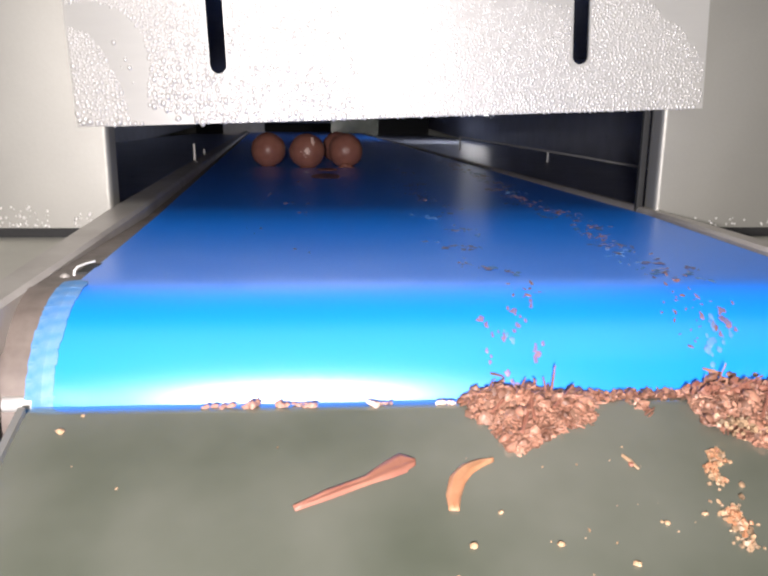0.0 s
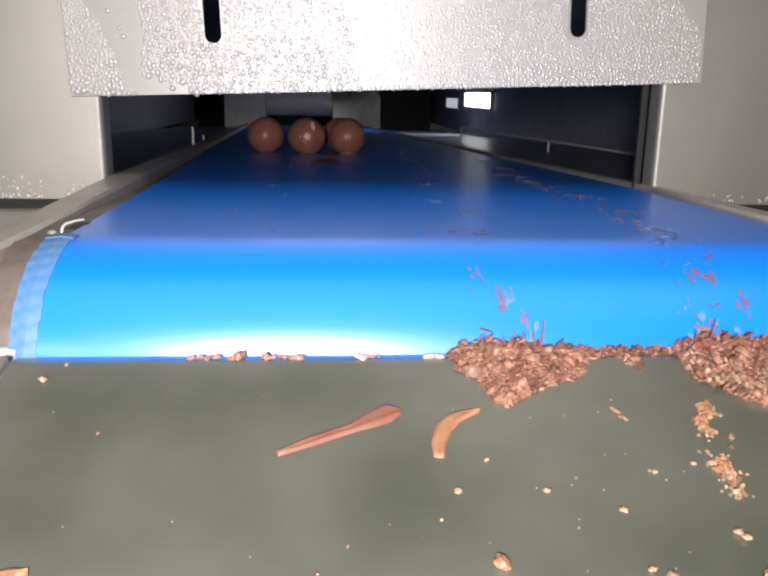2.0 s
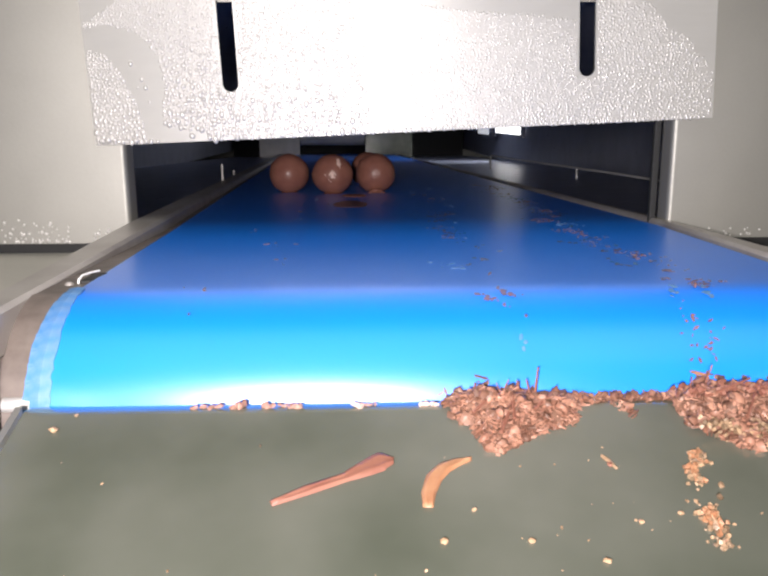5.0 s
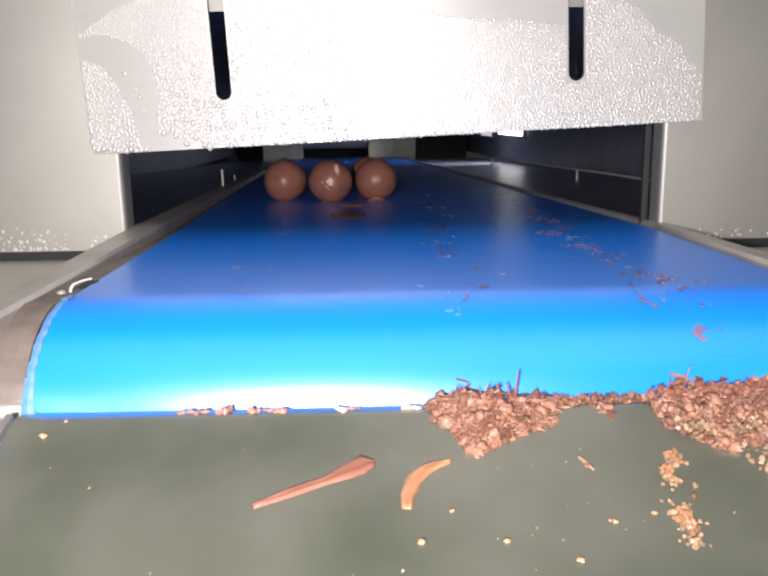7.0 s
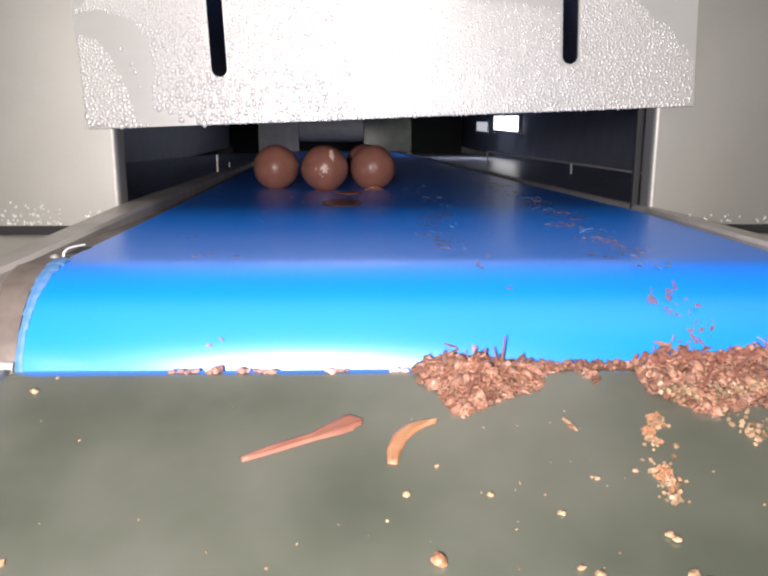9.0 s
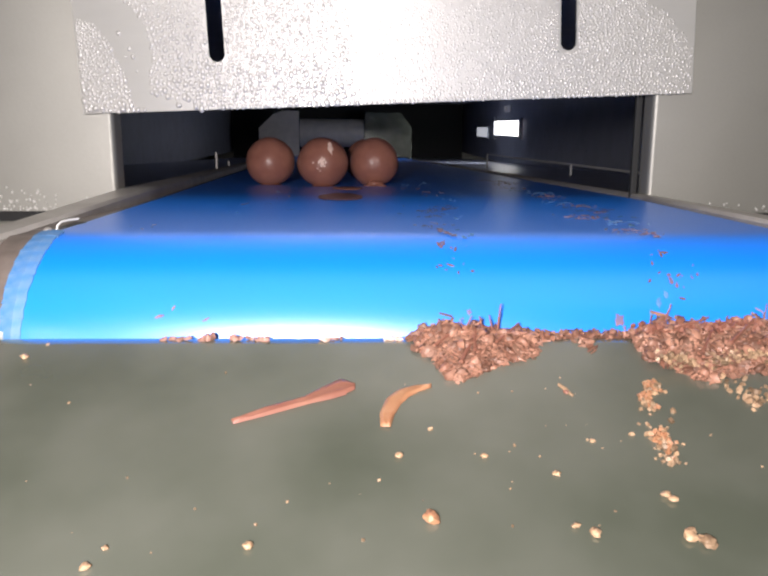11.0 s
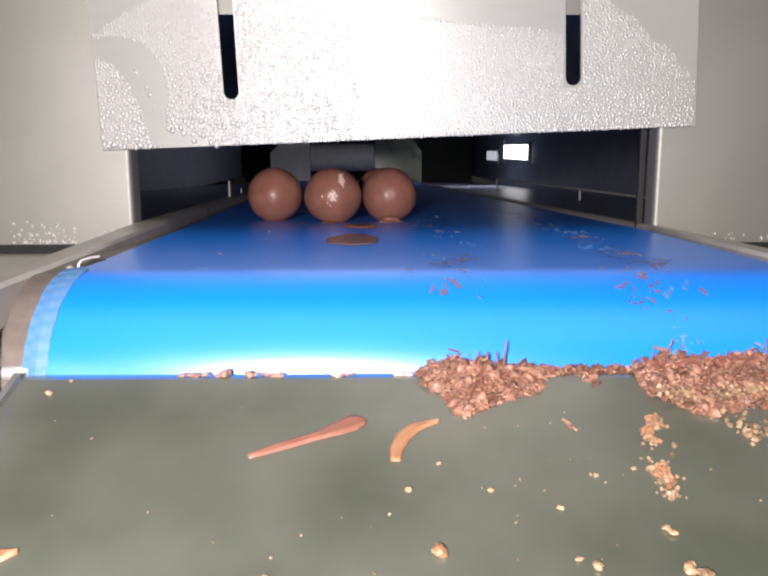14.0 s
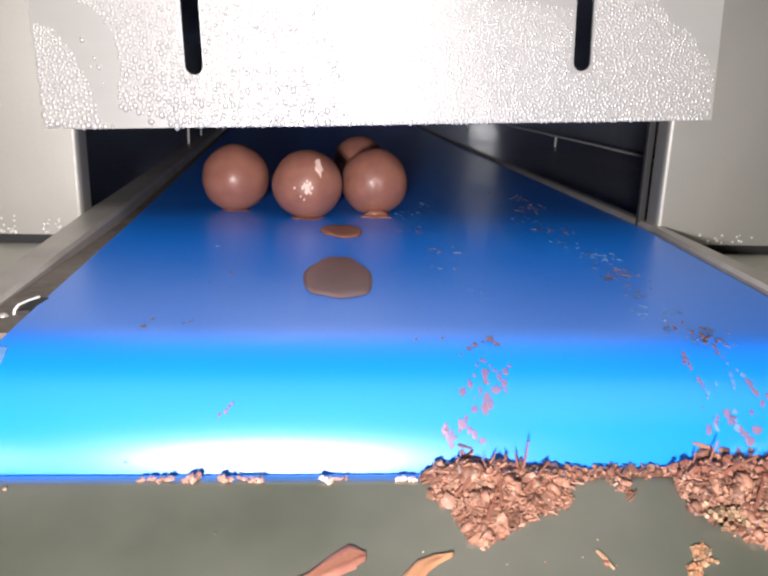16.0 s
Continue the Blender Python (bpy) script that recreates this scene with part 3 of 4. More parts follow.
def pile(name, outline, height, count, seed, label, fine=0.72):
    """Shavings and grains heaped within an outline of (x, y)."""
    r = random.Random(seed)

    def inside(x, y):
        w = Vector((x * 260, y * 260, seed * 7.0))
        x, y = x + 0.0017 * noise.noise(w), y + 0.0017 * noise.noise(w + Vector((31, 7, 0)))
        hit = False
        for (xa, ya), (xb, yb) in zip(outline, outline[1:] + outline[:1]):
            if (ya > y) != (yb > y) and x < (xb - xa) * (y - ya) / (yb - ya) + xa:
                hit = not hit
        return hit

    def rim(x, y):
        best = 1.0
        for (xa, ya), (xb, yb) in zip(outline, outline[1:] + outline[:1]):
            dx, dy = xb - xa, yb - ya
            k = max(0, min(1, ((x - xa) * dx + (y - ya) * dy) / (dx * dx + dy * dy)))
            best = min(best, math.hypot(x - xa - k * dx, y - ya - k * dy))
        return best

    def heap_h(x, y):
        return height * min(1.0, rim(x, y) / 0.008) ** 0.7 * (0.75 + 0.8 * noise.noise(Vector((x * 210, y * 210, seed)))) if inside(x, y) else -0.001
    xs, ys = [p[0] for p in outline], [p[1] for p in outline]
    nx, ny = 46, 30
    hv, hf = [], []
    for j in range(ny):
        for i in range(nx):
            x, y = min(xs) + (max(xs) - min(xs)) * i / (nx - 1), min(ys) + (max(ys) - min(ys)) * j / (ny - 1)
            hv.append((x, y, surface_z(y) + heap_h(x, y) - 0.0008))
    for j in range(ny - 1):
        for i in range(nx - 1):
            quad = (j * nx + i, j * nx + i + 1, (j + 1) * nx + i + 1, (j + 1) * nx + i)
            if all(inside(hv[k][0], hv[k][1]) for k in quad):
                hf.append(quad)
    bits = []
    while len(bits) < count:
        x, y = r.uniform(min(xs) - 0.001, max(xs) + 0.001), r.uniform(min(ys) - 0.001, max(ys) + 0.001)
        if not inside(x, y):
            continue
        z = surface_z(y) + max(0.0002, heap_h(x, y)) * r.uniform(0.6, 1.0)
        if r.random() < fine:
            s = r.uniform(0.0004, 0.0013)
            bits.append((x, y, z, s * r.uniform(1, 1.8), s, s * r.uniform(0.5, 1), any_turn(r)))
        else:
            bits.append((x, y, z, r.uniform(0.002, 0.0058), r.uniform(0.0005, 0.0012), r.uniform(0.0003, 0.0006), any_turn(r, 0.6)))
    lumps = bmesh.new()
    for k in range(count // 7):
        x, y = r.uniform(min(xs), max(xs)), r.uniform(min(ys), max(ys))
        if inside(x, y):
            blob(lumps, (x, y, surface_z(y) + max(0.0002, heap_h(x, y)) * r.uniform(0.7, 1.0)), r.uniform(0.0007, 0.0019), 0.9, (1.2, 1, 0.8), k + seed, 1, any_turn(r))
    lumps.verts.index_update()
    b = len(hv)
    hv += [tuple(v.co) for v in lumps.verts]
    hf += [tuple(b + v.index for v in f.verts) for f in lumps.faces]
    lumps.free()
    me = flakes(bits, (hv, hf))
    me.materials.append(M_flake)
    me.polygons.foreach_set("use_smooth", [True] * len(me.polygons))
    me.set_sharp_from_angle(angle=radians(62))
    return tagged(new(name, me), label, "crumbs", "shavings heaped at the belt nose", "stuff")


pile("shavings_pile", [(-0.0035, -0.2235), (0.001, -0.2205), (0.008, -0.2178), (0.017, -0.2192), (0.026, -0.2208), (0.038, -0.2215), (0.0335, -0.2325), (0.024, -0.2365),
                       (0.014, -0.2420), (0.0085, -0.2455), (0.004, -0.2375), (-0.0005, -0.2305)], 0.0056, 2000, 5, "heap of light brown chocolate shavings on the chute's top edge")
pile("shavings_pile", [(0.0635, -0.2225), (0.070, -0.2195), (0.078, -0.2180), (0.092, -0.2180), (0.106, -0.2172), (0.128, -0.2182), (0.138, -0.2300), (0.112, -0.2380),
                       (0.102, -0.2410), (0.088, -0.2425), (0.079, -0.2465), (0.073, -0.2400), (0.0655, -0.2365)], 0.0058, 2900, 8,
     "broad heap of brown shavings and nut grains at the belt nose")
pile("shavings_line", [(0.034, -0.2210), (0.050, -0.2195), (0.066, -0.2205), (0.066, -0.2240), (0.050, -0.2235), (0.034, -0.2255)], 0.0012, 110, 9,
     "thin line of brown shavings along the chute's edge")
pile("shavings_scrap", [(0.0450, -0.2240), (0.0500, -0.2232), (0.0535, -0.2290), (0.0500, -0.2315)], 0.0012, 26, 10, "small scrap of brown shavings on the chute")


def trail(name, spots, count, seed, material, label, lo=0.0005, hi=0.0017, lift=0.0):
    r = random.Random(seed)
    bits = []
    for i in range(count):
        x, y, sx, sy = spots[i % len(spots)]
        x, y = x + r.gauss(0, sx), y + r.gauss(0, sy)
        s = r.uniform(lo, hi)
        bits.append((x, y, chute_z(y) + lift + s * 0.35, s * r.uniform(1, 1.5), s, s * 0.8, any_turn(r)))
    me = flakes(bits)
    me.materials.append(material)
    return tagged(new(name, me), label, "crumbs", kind="stuff")


trail("grain_trail", [(0.0629, -0.2470, 0.0016, 0.0012), (0.0622, -0.2490, 0.0014, 0.0010), (0.0593, -0.2549, 0.0009, 0.0012), (0.0584, -0.2662, 0.0014, 0.0016), (0.0588, -0.2690, 0.0015, 0.0018), (0.0580, -0.2715, 0.0013, 0.0022),
                      (0.0578, -0.2760, 0.0007, 0.0012), (0.0590, -0.2640, 0.0026, 0.0050)], 120, 21, M_nut, "trail of pale nut grains running down the chute", 0.0005, 0.0013)
trail("grain_trail", [(0.0880, -0.2490, 0.0030, 0.0025), (0.0885, -0.2535, 0.0022, 0.0018), (0.094, -0.2560, 0.002, 0.003)], 70, 22, M_nut, "scatter of pale nut grains on the chute")
trail("grain_clumps", [(0.0629, -0.2470, 0.0012, 0.0010), (0.0600, -0.2530, 0.0010, 0.0016), (0.0584, -0.2665, 0.0011, 0.0016), (0.0586, -0.2700, 0.0010, 0.0020)], 80, 27, M_curl, "amber clumps of sticky grains on the chute", 0.0006, 0.0014)
trail("grain_scatter", [(0.072, -0.2395, 0.003, 0.0015), (0.080, -0.2415, 0.004, 0.0014), (0.088, -0.2385, 0.004, 0.0014), (0.096, -0.2370, 0.004, 0.0012)], 150, 24, M_nut, "pale nut grains scattered over the shavings heap", 0.0005, 0.0014, 0.0030)
trail("dark_flakes", [(0.074, -0.2265, 0.004, 0.0015), (0.084, -0.2255, 0.006, 0.0014), (0.098, -0.2250, 0.006, 0.0014)], 130, 25, M_chip, "dark reddish chocolate flakes on top of the shavings heap", 0.0006, 0.0018, 0.0040)
trail("dust", [(0.02, -0.27, 0.06, 0.025), (0.05, -0.26, 0.03, 0.02), (0.0, -0.29, 0.07, 0.02)], 70, 23, M_nut, "tiny pale crumbs dusted over the chute", 0.0002, 0.0007)


def crumb(x, y, r, material, seed, label, group="crumbs on the chute"):
    bm = bmesh.new()
    blob(bm, (0, 0, 0), r * 0.92, 0.5, (1.0, 0.9, 0.6), seed, 3, any_turn(random.Random(seed), 0.3))
    ob = smooth(part("crumb", bm, material), 60)
    ob.matrix_world = pose(x, y, chute_z(y) + r * 0.42)
    return tagged(ob, label, "crumb", group)


CRUMBS = [(-0.0019, -0.2932, 0.0020, 2), (0.0535, -0.2988, 0.0018, 0), (0.0541, -0.2972, 0.0012, 0), (0.0567, -0.3004, 0.0019, 0), (0.0560, -0.2992, 0.0012, 0), (0.0525, -0.2866, 0.0012, 0), (-0.0413, -0.2999, 0.0013, 0), (0.0538, -0.2880, 0.0013, 0), (-0.0083, -0.2736, 0.0011, 0),
          (0.0125, -0.2739, 0.0010, 0), (0.0288, -0.2798, 0.0010, 0), (-0.0738, -0.3047, 0.0012, 0), (-0.0711, -0.2999, 0.0008, 0), (0.0405, -0.2688, 0.0008, 0), (0.0001, -0.2641, 0.0008, 0),
          (0.0511, -0.2664, 0.0008, 0), (-0.114, -0.2331, 0.0012, 0), (-0.1097, -0.2269, 0.0007, 0), (0.0295, -0.2953, 0.0010, 0), (0.0332, -0.2974, 0.0014, 0), (0.0384, -0.2497, 0.0009, 1)]
for i, (x, y, r, kind) in enumerate(CRUMBS):
    crumb(x, y, r, (M_nut, M_chip, M_curl)[kind], i + 1, "reddish brown chocolate crumb lying on the chute" if kind else "pale nut crumb lying on the chute")
EDGE = [(-0.0729, 0.0052, 0.0011, 1), (-0.0640, 0.0021, 0.0019, 1), (-0.0547, 0.0017, 0.0016, 1), (-0.0500, 0.0024, 0.0010, 1), (-0.0468, 0.0019, 0.0019, 1),
        (-0.0288, 0.0016, 0.0017, 0), (-0.0255, 0.0028, 0.0012, 1), (-0.0092, 0.0012, 0.0014, 0), (-0.0060, 0.0010, 0.0012, 0)]
for i, (x, rx, rz, kind) in enumerate(EDGE):
    bm = bmesh.new()
    r = random.Random(i + 3)
    for k in range(4):
        blob(bm, (rx * (k - 1.5) * 0.45, r.uniform(-0.0004, 0.0004), r.uniform(-0.3, 0.35) * rz), max(rz, rx * 0.42) * r.uniform(0.5, 0.8), 1.0, (1.0, 0.5, rz / max(rz, rx * 0.42) * r.uniform(0.5, 0.9)), i * 5 + k, 2, any_turn(r, 0.3))
    ob = smooth(part("crumb", bm, M_edge if kind else M_white), 50)
    ob.matrix_world = pose(x, -0.2238 - 0.0003 * (i % 3), chute_z(-0.2238) + rz * 0.05)
    tagged(ob, "flaky reddish brown crumb caught between belt and chute" if kind else "pale crumb caught between belt and chute", "crumb", "crumbs along the chute's edge")


def shaving(name, spine, thick, material, label):
    """A bent sliver along (x, y, half width) on the chute, with a raised rib along its lower edge."""
    bm = bmesh.new()
    rows = []
    fine = []
    for (a, b) in zip(spine, spine[1:]):
        fine += [tuple(a[k] + (b[k] - a[k]) * i / 4 for k in range(3)) for i in range(4)]
    fine.append(spine[-1])
    for i, (x, y, w) in enumerate(fine):
        p, q = fine[max(0, i - 1)], fine[min(len(fine) - 1, i + 1)]
        t = Vector((q[0] - p[0], q[1] - p[1], 0)).normalized()
        side = Vector((-t.y, t.x, 0))
        row = []
        for s, h in ((-1, 0.05), (-0.84, 0.75), (-0.5, 0.95), (-0.12, 0.45), (0.25, 0.85), (0.8, 0.55), (1, 0.05)):
            v = Vector((x, y, 0)) + side * (w * s)
            wob = 0.85 + 0.3 * noise.noise(Vector((v.x * 300, v.y * 300, s)))
            row.append(bm.verts.new((v.x, v.y, chute_z(v.y) + 0.0002 + thick * h * wob)))
        rows.append(row)
    for p, q in zip(rows, rows[1:]):
        for k in range(6):
            bm.faces.new((p[k], p[k + 1], q[k + 1], q[k]))
        bm.faces.new((p[6], p[0], q[0], q[6]))
    bm.faces.new(rows[0][::-1]), bm.faces.new(rows[-1])
    bmesh.ops.recalc_face_normals(bm, faces=bm.faces)
    return tagged(smooth(part(name, bm, material), 80), label, "chocolate shaving")


shaving("chocolate_sliver", [(-0.0505, -0.2612, 0.0008), (-0.0420, -0.2570, 0.0016), (-0.0320, -0.2528, 0.0015), (-0.0270, -0.2498, 0.0028), (-0.0225, -0.2472, 0.0034), (-0.0192, -0.2472, 0.0010)], 0.0013, M_chip,
        "long reddish brown chocolate sliver lying on the chute")
shaving("chocolate_curl", [(-0.0113, -0.2632, 0.0013), (-0.0108, -0.2585, 0.0019), (-0.0090, -0.2535, 0.0022), (-0.0060, -0.2500, 0.0020), (-0.0025, -0.2482, 0.0014), (0.0016, -0.2472, 0.0004)], 0.0013, M_curl,
        "curved amber chocolate curl lying on the chute")
shaving("chocolate_piece", [(-0.1180, -0.2960, 0.0012), (-0.1090, -0.2945, 0.0020), (-0.1020, -0.2928, 0.0020), (-0.0985, -0.2918, 0.0006)], 0.0013, M_curl, "orange brown chocolate piece near the chute's lip")
shaving("pale_curl", [(0.0370, -0.2465, 0.0004), (0.0385, -0.2485, 0.0007), (0.0398, -0.2515, 0.0003)], 0.0007, M_nut, "small pale curl lying on the chute")


def twig(name, p, q, r, label):
    bm = bmesh.new()
    p, q = Vector(p), Vector(q)
    for i in range(4):
        a, b = p.lerp(q, i / 4), p.lerp(q, (i + 1) / 4)
        w = Vector((rnd.uniform(-1, 1), rnd.uniform(-1, 1), 0)) * r * 0.4
        cylinder(a + w * (i > 0), b, r * (1 - 0.12 * i), 6, bm)
    return tagged(part(name, bm, M_chip), label, "chocolate shaving", "long slivers in the heaps")


twig("sliver", (0.0105, -0.2420, chute_z(-0.2420) + 0.0042), (0.0190, -0.2225, chute_z(-0.2225) + 0.0052), 0.0006, "thin brown sliver standing in the shavings heap")
twig("sliver", (0.0900, -0.2350, 0.9555), (0.1010, -0.2250, 0.9595), 0.0006, "thin brown sliver lying across the shavings heap")

for x0, y0, x1, y1, h in ((0.0040, -0.2330, 0.0120, -0.2250, 0.0046), (0.0220, -0.2320, 0.0300, -0.2240, 0.0048), (0.0150, -0.2370, 0.0165, -0.2260, 0.0056), (0.0720, -0.2300, 0.0880, -0.2235, 0.0062),
                          (0.0800, -0.2390, 0.0870, -0.2290, 0.0056), (0.0980, -0.2350, 0.1100, -0.2290, 0.0060)):
    twig("sliver", (x0, y0, chute_z(y0) + h - 0.001), (x1, y1, chute_z(y1) + h), 0.0005, "thin dark brown sliver lying in the shavings heap")

rnd = random.Random(53)
for x0, x1, n in ((0.004, 0.026, 9), (0.070, 0.112, 10)):
    for i in range(n):
        x = x0 + (x1 - x0) * (i + rnd.random()) / n
        z = surface_z(-0.2225) + 0.0025
        h = rnd.choice((0.002, 0.003, 0.004, 0.0075))
        twig("sliver", (x, -0.2232, z), (x + rnd.uniform(-0.5, 0.9) * h, -0.2236 + rnd.uniform(-0.001, 0.001), z + h), rnd.uniform(0.0002, 0.00042), "thin brown sliver standing up from the shavings heap")

# ---- chocolate on the belt ----
SPEED = 0.0260
BALL_R = 0.0195


def chocolate_ball(seed, label):
    bm = bmesh.new()
    bmesh.ops.create_icosphere(bm, subdivisions=5, radius=BALL_R)
    for v in bm.verts:
        p = v.co.normalized()
        k = 1 + 0.035 * noise.noise(p * 1.3 + Vector((seed, 0, 0))) + 0.010 * noise.noise(p * 5 + Vector((0, seed, 0)))
        v.co = p * BALL_R * k
        if v.co.z < -BALL_R * 0.90:
            v.co.z = -BALL_R * 0.90 + (v.co.z + BALL_R * 0.90) * 0.35
    ob = smooth(part("chocolate_ball", bm, M_choc), 80)
    return tagged(ob, label, "chocolate ball", "chocolate balls on the belt")


BALLS = [chocolate_ball(1, "milk chocolate coated ball with a smooth glossy skin"), chocolate_ball(2, "milk chocolate coated ball with flaked pale specks"),
         chocolate_ball(3, "milk chocolate coated ball with a drip at its foot"), chocolate_ball(4, "milk chocolate coated ball following behind the others")]
BALL_PATH = [(-0.1045, 0.470, 0.0012), (-0.0600, 0.447, 0.0011), (-0.0165, 0.465, 0.0008), (-0.0235, 0.575, 0.0009)]

# pale scars on the second ball, a foot of set chocolate under the third
for (ax, az, r, st, seed) in ((0.42, 0.60, 0.0032, 1.4, 1), (0.02, 0.05, 0.0020, 1, 2), (0.06, -0.04, 0.0013, 1, 3), (-0.04, 0.10, 0.0011, 1, 4), (0.10, 0.13, 0.0012, 1, 5), (0.0, -0.10, 0.0012, 1, 6), (-0.33, 0.0, 0.0008, 1, 7), (0.16, 0.02, 0.0010, 1, 8),
                             (-0.10, 0.02, 0.0010, 1, 9), (0.12, -0.12, 0.0009, 1, 10), (-0.16, -0.22, 0.0007, 1, 11), (0.03, 0.20, 0.0008, 1, 12), (-0.06, -0.32, 0.0007, 1, 13), (0.30, -0.25, 0.0006, 1, 14)):
    d = Vector((math.sin(ax) * math.cos(az), -math.cos(ax) * math.cos(az), math.sin(az)))
    bm = bmesh.new()
    m = d.to_track_quat("Z", "Y").to_matrix()
    blob(bm, d * BALL_R * 1.0, r, 0.9, (0.7, st, 0.18), seed, 2, m)
    part("pale_scar", bm, M_white, BALLS[1], "pale flaked scar")
bm = bmesh.new()
blob(bm, (0.0005, -0.0125, -BALL_R + 0.0025), 0.0062, 0.35, (1.1, 0.8, 0.5), 3, 3)
blob(bm, (0.0005, -0.0165, -BALL_R + 0.0012), 0.0085, 0.3, (1.1, 0.6, 0.16), 5, 3)
smooth(part("drip", bm, M_choc, BALLS[2], "set chocolate drip"), 80)
bm = bmesh.new()
blob(bm, (0, -0.004, -BALL_R + 0.0010), 0.0092, 0.35, (1.0, 1.0, 0.14), 6, 3)
smooth(part("foot", bm, M_choc, BALLS[1], "thin chocolate foot"), 80)
bm = bmesh.new()
blob(bm, (0, -0.003, -BALL_R + 0.0010), 0.0088, 0.35, (1.0, 1.0, 0.14), 7, 3)
smooth(part("foot", bm, M_choc, BALLS[0], "thin chocolate foot"), 80)


def puddle(seed, r, squash, label, material):
    bm = bmesh.new()
    n, rings = 56, []
    for k, h in ((1.0, 0.0), (0.97, 0.6), (0.88, 1.0), (0.6, 0.8), (0.25, 0.75)):
        rings.append([])
        for i in range(n):
            t = 2 * math.pi * i / n
            w = r * k * (1 + 0.07 * math.sin(2 * t + seed) + 0.05 * math.sin(3 * t + 2 * seed) + 0.025 * math.sin(7 * t))
            rings[-1].append(bm.verts.new((w * math.cos(t) * squash[0], w * math.sin(t) * squash[1], h * r * squash[2])))
    for p, q in zip(rings, rings[1:]):
        for i in range(n):
            bm.faces.new((p[i], p[(i + 1) % n], q[(i + 1) % n], q[i]))
    bm.faces.new(rings[-1])
    bm.faces.new(rings[0][::-1])
    return tagged(smooth(part("chocolate_puddle", bm, material), 80), label, "chocolate puddle", "chocolate drips on the belt")


PUDDLES = [(puddle(8, 0.0125, (1, 2.9, 0.05), "thin pale round smear of chocolate on the belt", M_smear), -0.0400, 0.302, 0.0009),
           (puddle(9, 0.0098, (1.05, 1.7, 0.10), "small flat drip of set chocolate on the belt", M_choc), -0.0375, 0.398, 0.0009)]


SMEARS = []
rnd = random.Random(31)


def smear(x, u, count, spread, label):
    """Fine crumbs pressed onto the belt."""
    bits = []
    for _ in range(count):
        s = rnd.uniform(0.0003, 0.0011)
        bits.append((rnd.gauss(0, spread), rnd.gauss(0, 0.0070), s * 0.08, s * rnd.uniform(1, 3.0), s, s * 0.22, any_turn(rnd, 0.12)))
    me = flakes(bits)
    me.materials.append(M_crumb if rnd.random() < 0.7 else M_fray)
    SMEARS.append((tagged(new("crumb_smear", me), label, "crumbs", "crumb smears on the belt", "stuff"), x, u))


for i in range(26):
    smear(0.091 + rnd.uniform(-0.009, 0.008), -0.20 + 0.0305 * i + rnd.uniform(-0.006, 0.006), rnd.choice((10, 16, 24, 34)), 0.0042, "brown crumbs smeared on the blue belt")
for i in range(16):
    smear(0.021 + rnd.uniform(-0.009, 0.012), -0.20 + 0.047 * i + rnd.uniform(-0.008, 0.008), rnd.choice((4, 8, 12)), 0.0042, "few brown crumbs smeared on the blue belt")
for i in range(10):
    smear(-0.075 + rnd.uniform(-0.02, 0.03), -0.12 + 0.06 * i, rnd.choice((2, 3, 4)), 0.004, "few tiny crumbs on the blue belt")


def streak(x, u, size, material, label):
    """A thin dragged smear: a few flat lobes in a ragged line, thin enough to follow the belt."""
    bm = bmesh.new()
    lean = rnd.uniform(-0.8, 0.8)
    n = rnd.choice((3, 4, 5))
    for k in range(n):
        f = (k / (n - 1) - 0.5) * 2 * size
        c = (f * lean + rnd.uniform(-0.3, 0.3) * size, f * rnd.uniform(0.5, 1.0), 0.00012)
        blob(bm, c, size * rnd.uniform(0.16, 0.40), 1.1, (rnd.uniform(0.5, 1.0), rnd.uniform(0.7, 1.3), 0.05), rnd.randint(1, 99), 2)
    ob = smooth(part("chocolate_streak", bm, material), 80)
    SMEARS.append((tagged(ob, label, "chocolate smear", "chocolate streaks on the belt"), x, u))


NEAR = [(0.0328, -0.200), (0.0265, -0.204), (0.0275, -0.209), (0.0218, -0.213), (0.0213, -0.122), (0.0287, -0.117), (0.0224, -0.113), (0.0190, -0.156), (0.0230, -0.064), (0.0219, -0.010),
        (0.0285, 0.002), (0.0047, 0.177), (0.0138, 0.123), (0.0246, 0.175), (0.0205, 0.167), (0.0128, 0.163), (0.0183, 0.185), (0.0272, 0.215), (0.0312, 0.213), (0.0306, 0.209), (0.0234, 0.206),
        (0.0245, 0.224), (0.0187, 0.197), (-0.0462, 0.201), (-0.063, 0.240), (0.024, 0.060), (0.019, 0.090)]
FAR = [(0.0917, -0.215), (0.0891, -0.210), (0.0942, -0.209), (0.0943, -0.177), (0.0930, -0.115), (0.0933, -0.120), (0.0905, -0.127), (0.0797, -0.112), (0.0828, -0.132), (0.0970, -0.063),
       (0.0815, 0.002), (0.0936, 0.008), (0.0807, -0.008), (0.0969, -0.006), (0.0828, -0.015), (0.0959, 0.043), (0.1043, 0.161), (0.0885, 0.305), (0.0915, 0.276), (0.0864, 0.217), (0.0889, 0.210),
       (0.0909, 0.207), (0.0895, 0.197), (0.0959, 0.197), (0.1004, 0.214), (0.1036, 0.208), (0.1043, 0.203), (0.0992, 0.257), (0.0932, 0.283), (0.0874, 0.301), (0.0936, 0.353), (0.0874, 0.375),
       (0.0836, 0.415), (0.0956, 0.226)]
for i, (x, u) in enumerate(NEAR):
    streak(x, u, rnd.uniform(0.0016, 0.0034), M_film, "thin reddish streak of chocolate dragged along the belt")
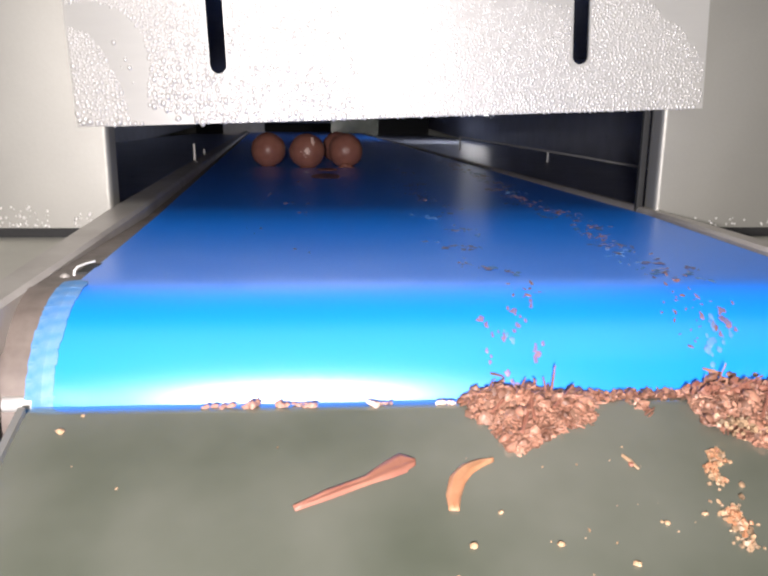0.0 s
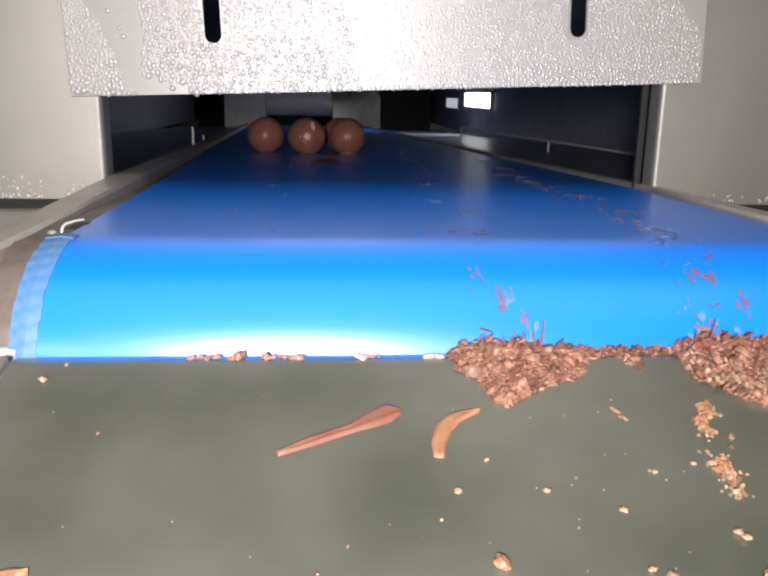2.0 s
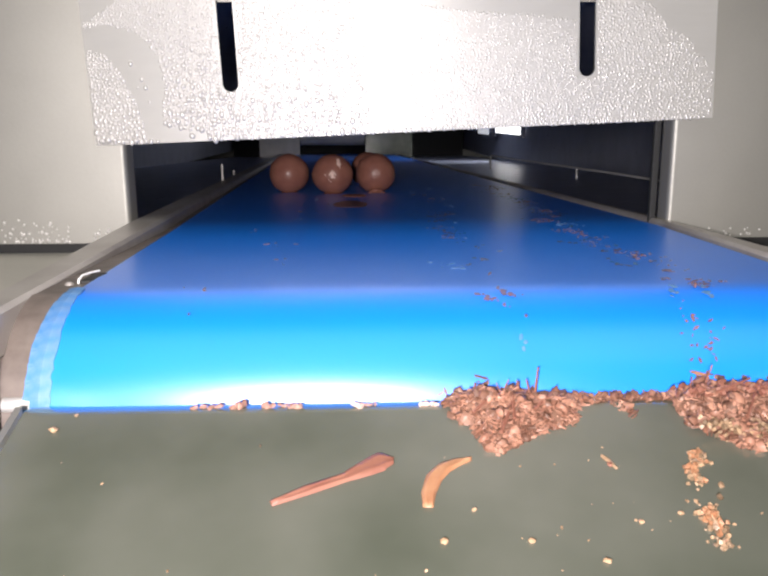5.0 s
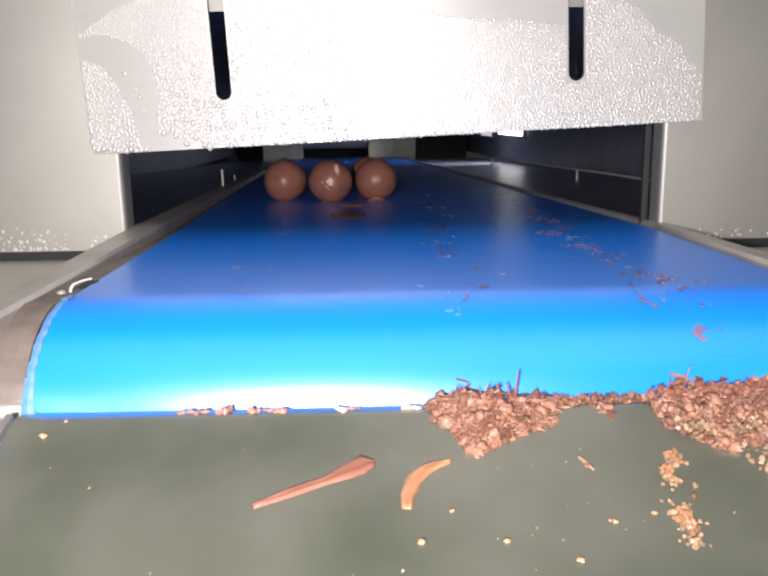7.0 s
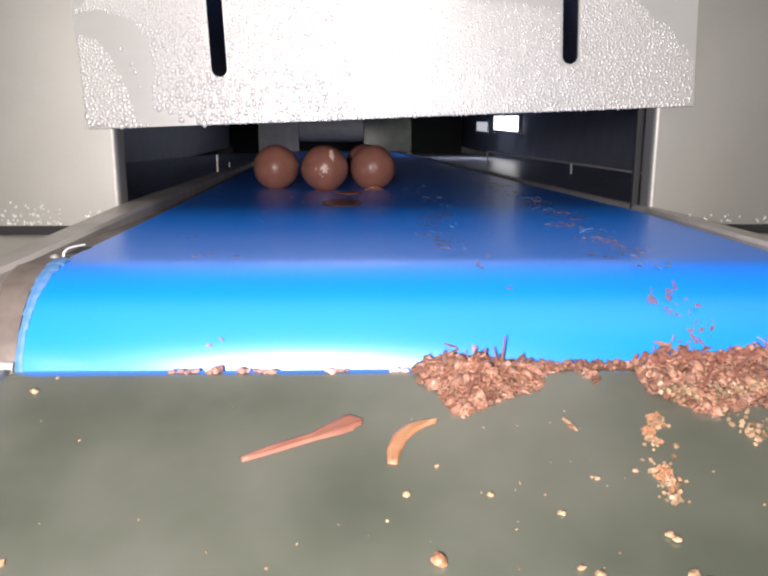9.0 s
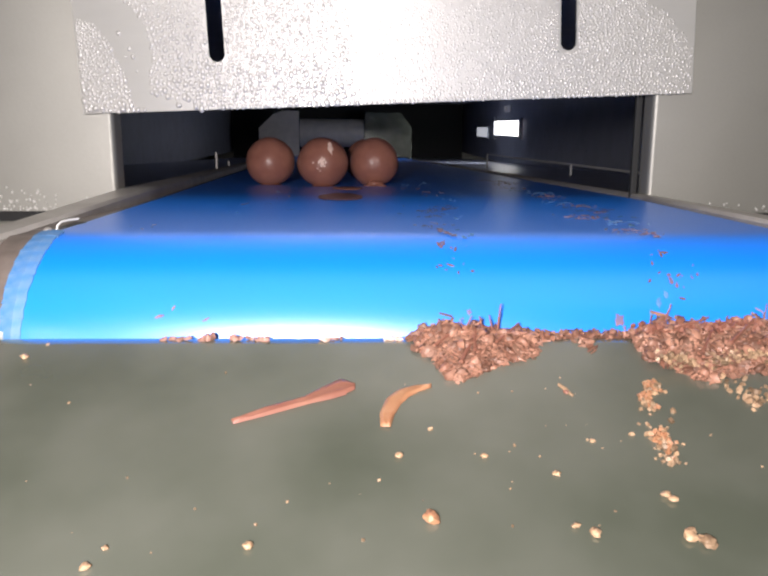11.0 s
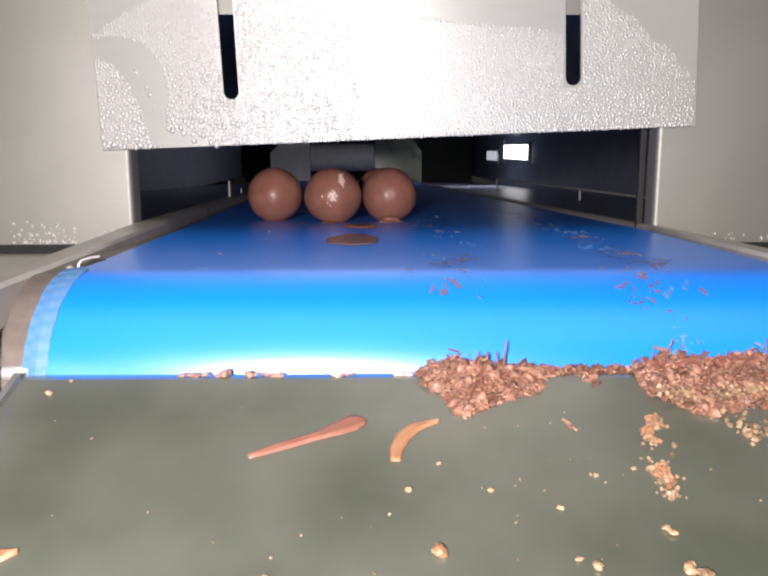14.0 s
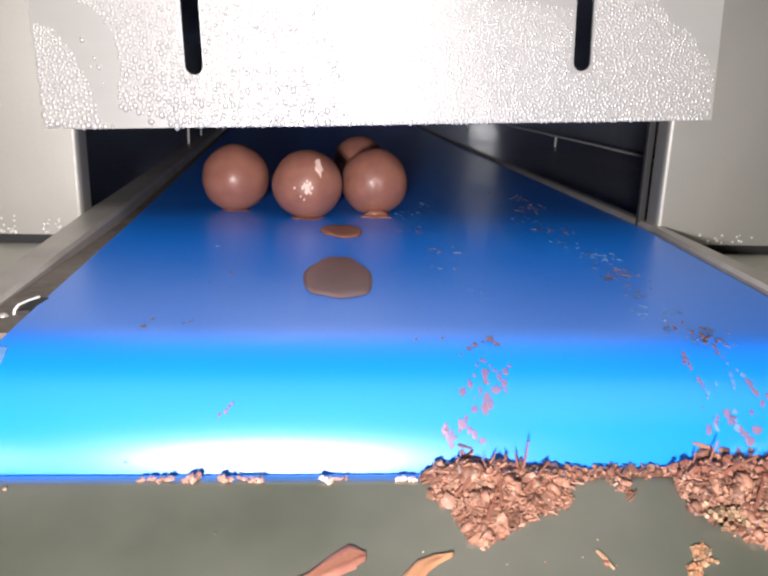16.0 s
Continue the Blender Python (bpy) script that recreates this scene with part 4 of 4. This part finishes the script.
for i, (x, u) in enumerate(FAR):
    streak(x, u, rnd.uniform(0.0018, 0.0040), M_film if i % 3 else M_fray, "thin pinkish streak of chocolate dragged along the belt")
for x, u0, u1, count in ((0.026, -0.235, -0.140, 12), (0.026, -0.12, 0.13, 12), (0.024, 0.14, 0.23, 7), (0.092, -0.235, -0.140, 14), (0.090, -0.12, 0.15, 16), (0.094, 0.16, 0.24, 12)):
    for _ in range(count):
        streak(x + rnd.gauss(0, 0.0055), rnd.uniform(u0, u1), rnd.uniform(0.0018, 0.0046), rnd.choice((M_film, M_film, M_fray)), "faint thin streak of chocolate dragged along the belt")

# the belt's left edge is frayed for most of its length; the tufts travel with it
FRAY = []
for i in range(94):
    s = FOLD - 0.062 + 0.005 * i
    when = (s - FOLD + 0.030) / SPEED
    wide = min(1.0, max(0.12, abs(when - 8.0) / 2.2 - 0.35)) * rnd.uniform(0.94, 1.04)
    bm = bmesh.new()
    rows = []
    for k in range(5):
        y = 0.0031 * (k - 2) / 2
        x0, x1 = 0.05 * y - 0.0010 - 0.0030 * wide + rnd.uniform(-0.00022, 0.00022), 0.05 * y + 0.0006 + 0.0033 * wide + rnd.uniform(-0.0003, 0.0003)
        rows.append([bm.verts.new((x, y, z)) for x, z in ((x0, -0.0004), (x0, 0.0002), (0.4 * x0 + 0.6 * x1, 0.0007), (x1, 0.0002), (x1, -0.0004))])
    for p, q in zip(rows, rows[1:]):
        for k in range(4):
            bm.faces.new((p[k], p[k + 1], q[k + 1], q[k]))
    bm.faces.new(rows[0]), bm.faces.new(rows[-1][::-1])
    bmesh.ops.recalc_face_normals(bm, faces=bm.faces)
    FRAY.append((part("frayed_edge", bm, M_fray, conveyor, "pale frayed belt edge" if i == 0 else ""), s))


def ride(u, step):
    """Times at which a thing on the belt is keyed: close together only while it rounds the nose."""
    if u - SPEED * 16.0 > FOLD + 0.03:
        return [0, 4, 8, 12, 16]
    times = [0.0]
    while times[-1] < 16.0:
        at = u - SPEED * times[-1]
        times.append(min(16.0, times[-1] + (step if FOLD - 0.13 < at < FOLD + 0.03 else 1.0)))
    return times


def motions():
    for ball, (x, y, dx) in zip(BALLS, BALL_PATH):
        rows = []
        for t in (0, 2, 4, 6, 8, 10, 12, 14, 16):
            py, pz, a = belt_at(y - SPEED * t)
            rows.append((t, pose(x + dx * t, py, pz + BALL_R * 0.93, math.degrees(a))))
        walk(ball, rows)
    for ob, x, u, dx in PUDDLES:
        rows = []
        for t in (0, 2, 4, 6, 8, 10, 12, 14, 16):
            py, pz, a = belt_at(u - SPEED * t)
            rows.append((t, pose(x + dx * t, py, pz + 0.0003, math.degrees(a))))
        walk(ob, rows)
    for ob, x, u in SMEARS:
        rows = []
        for t in ride(u, 0.5):
            py, pz, a = belt_at(u - SPEED * t)
            rows.append((t, pose(x + 0.05 * max(-0.2, py), py, pz + 0.0002, math.degrees(a))))
        walk(ob, rows)
    for ob, u in FRAY:
        rows = []
        for t in ride(u, 0.25):
            v = u - SPEED * t
            py, pz, a = belt_at(v)
            tucked = min(1.0, max(0.0, (v - FOLD - 0.001) / 0.004))    # under the rail's flange until it comes round the nose
            rows.append((t, pose(edge_l(py) - 0.011 * tucked, py, pz + 0.0002 - 0.0125 * tucked, math.degrees(a))))
        walk(ob, rows)


motions()
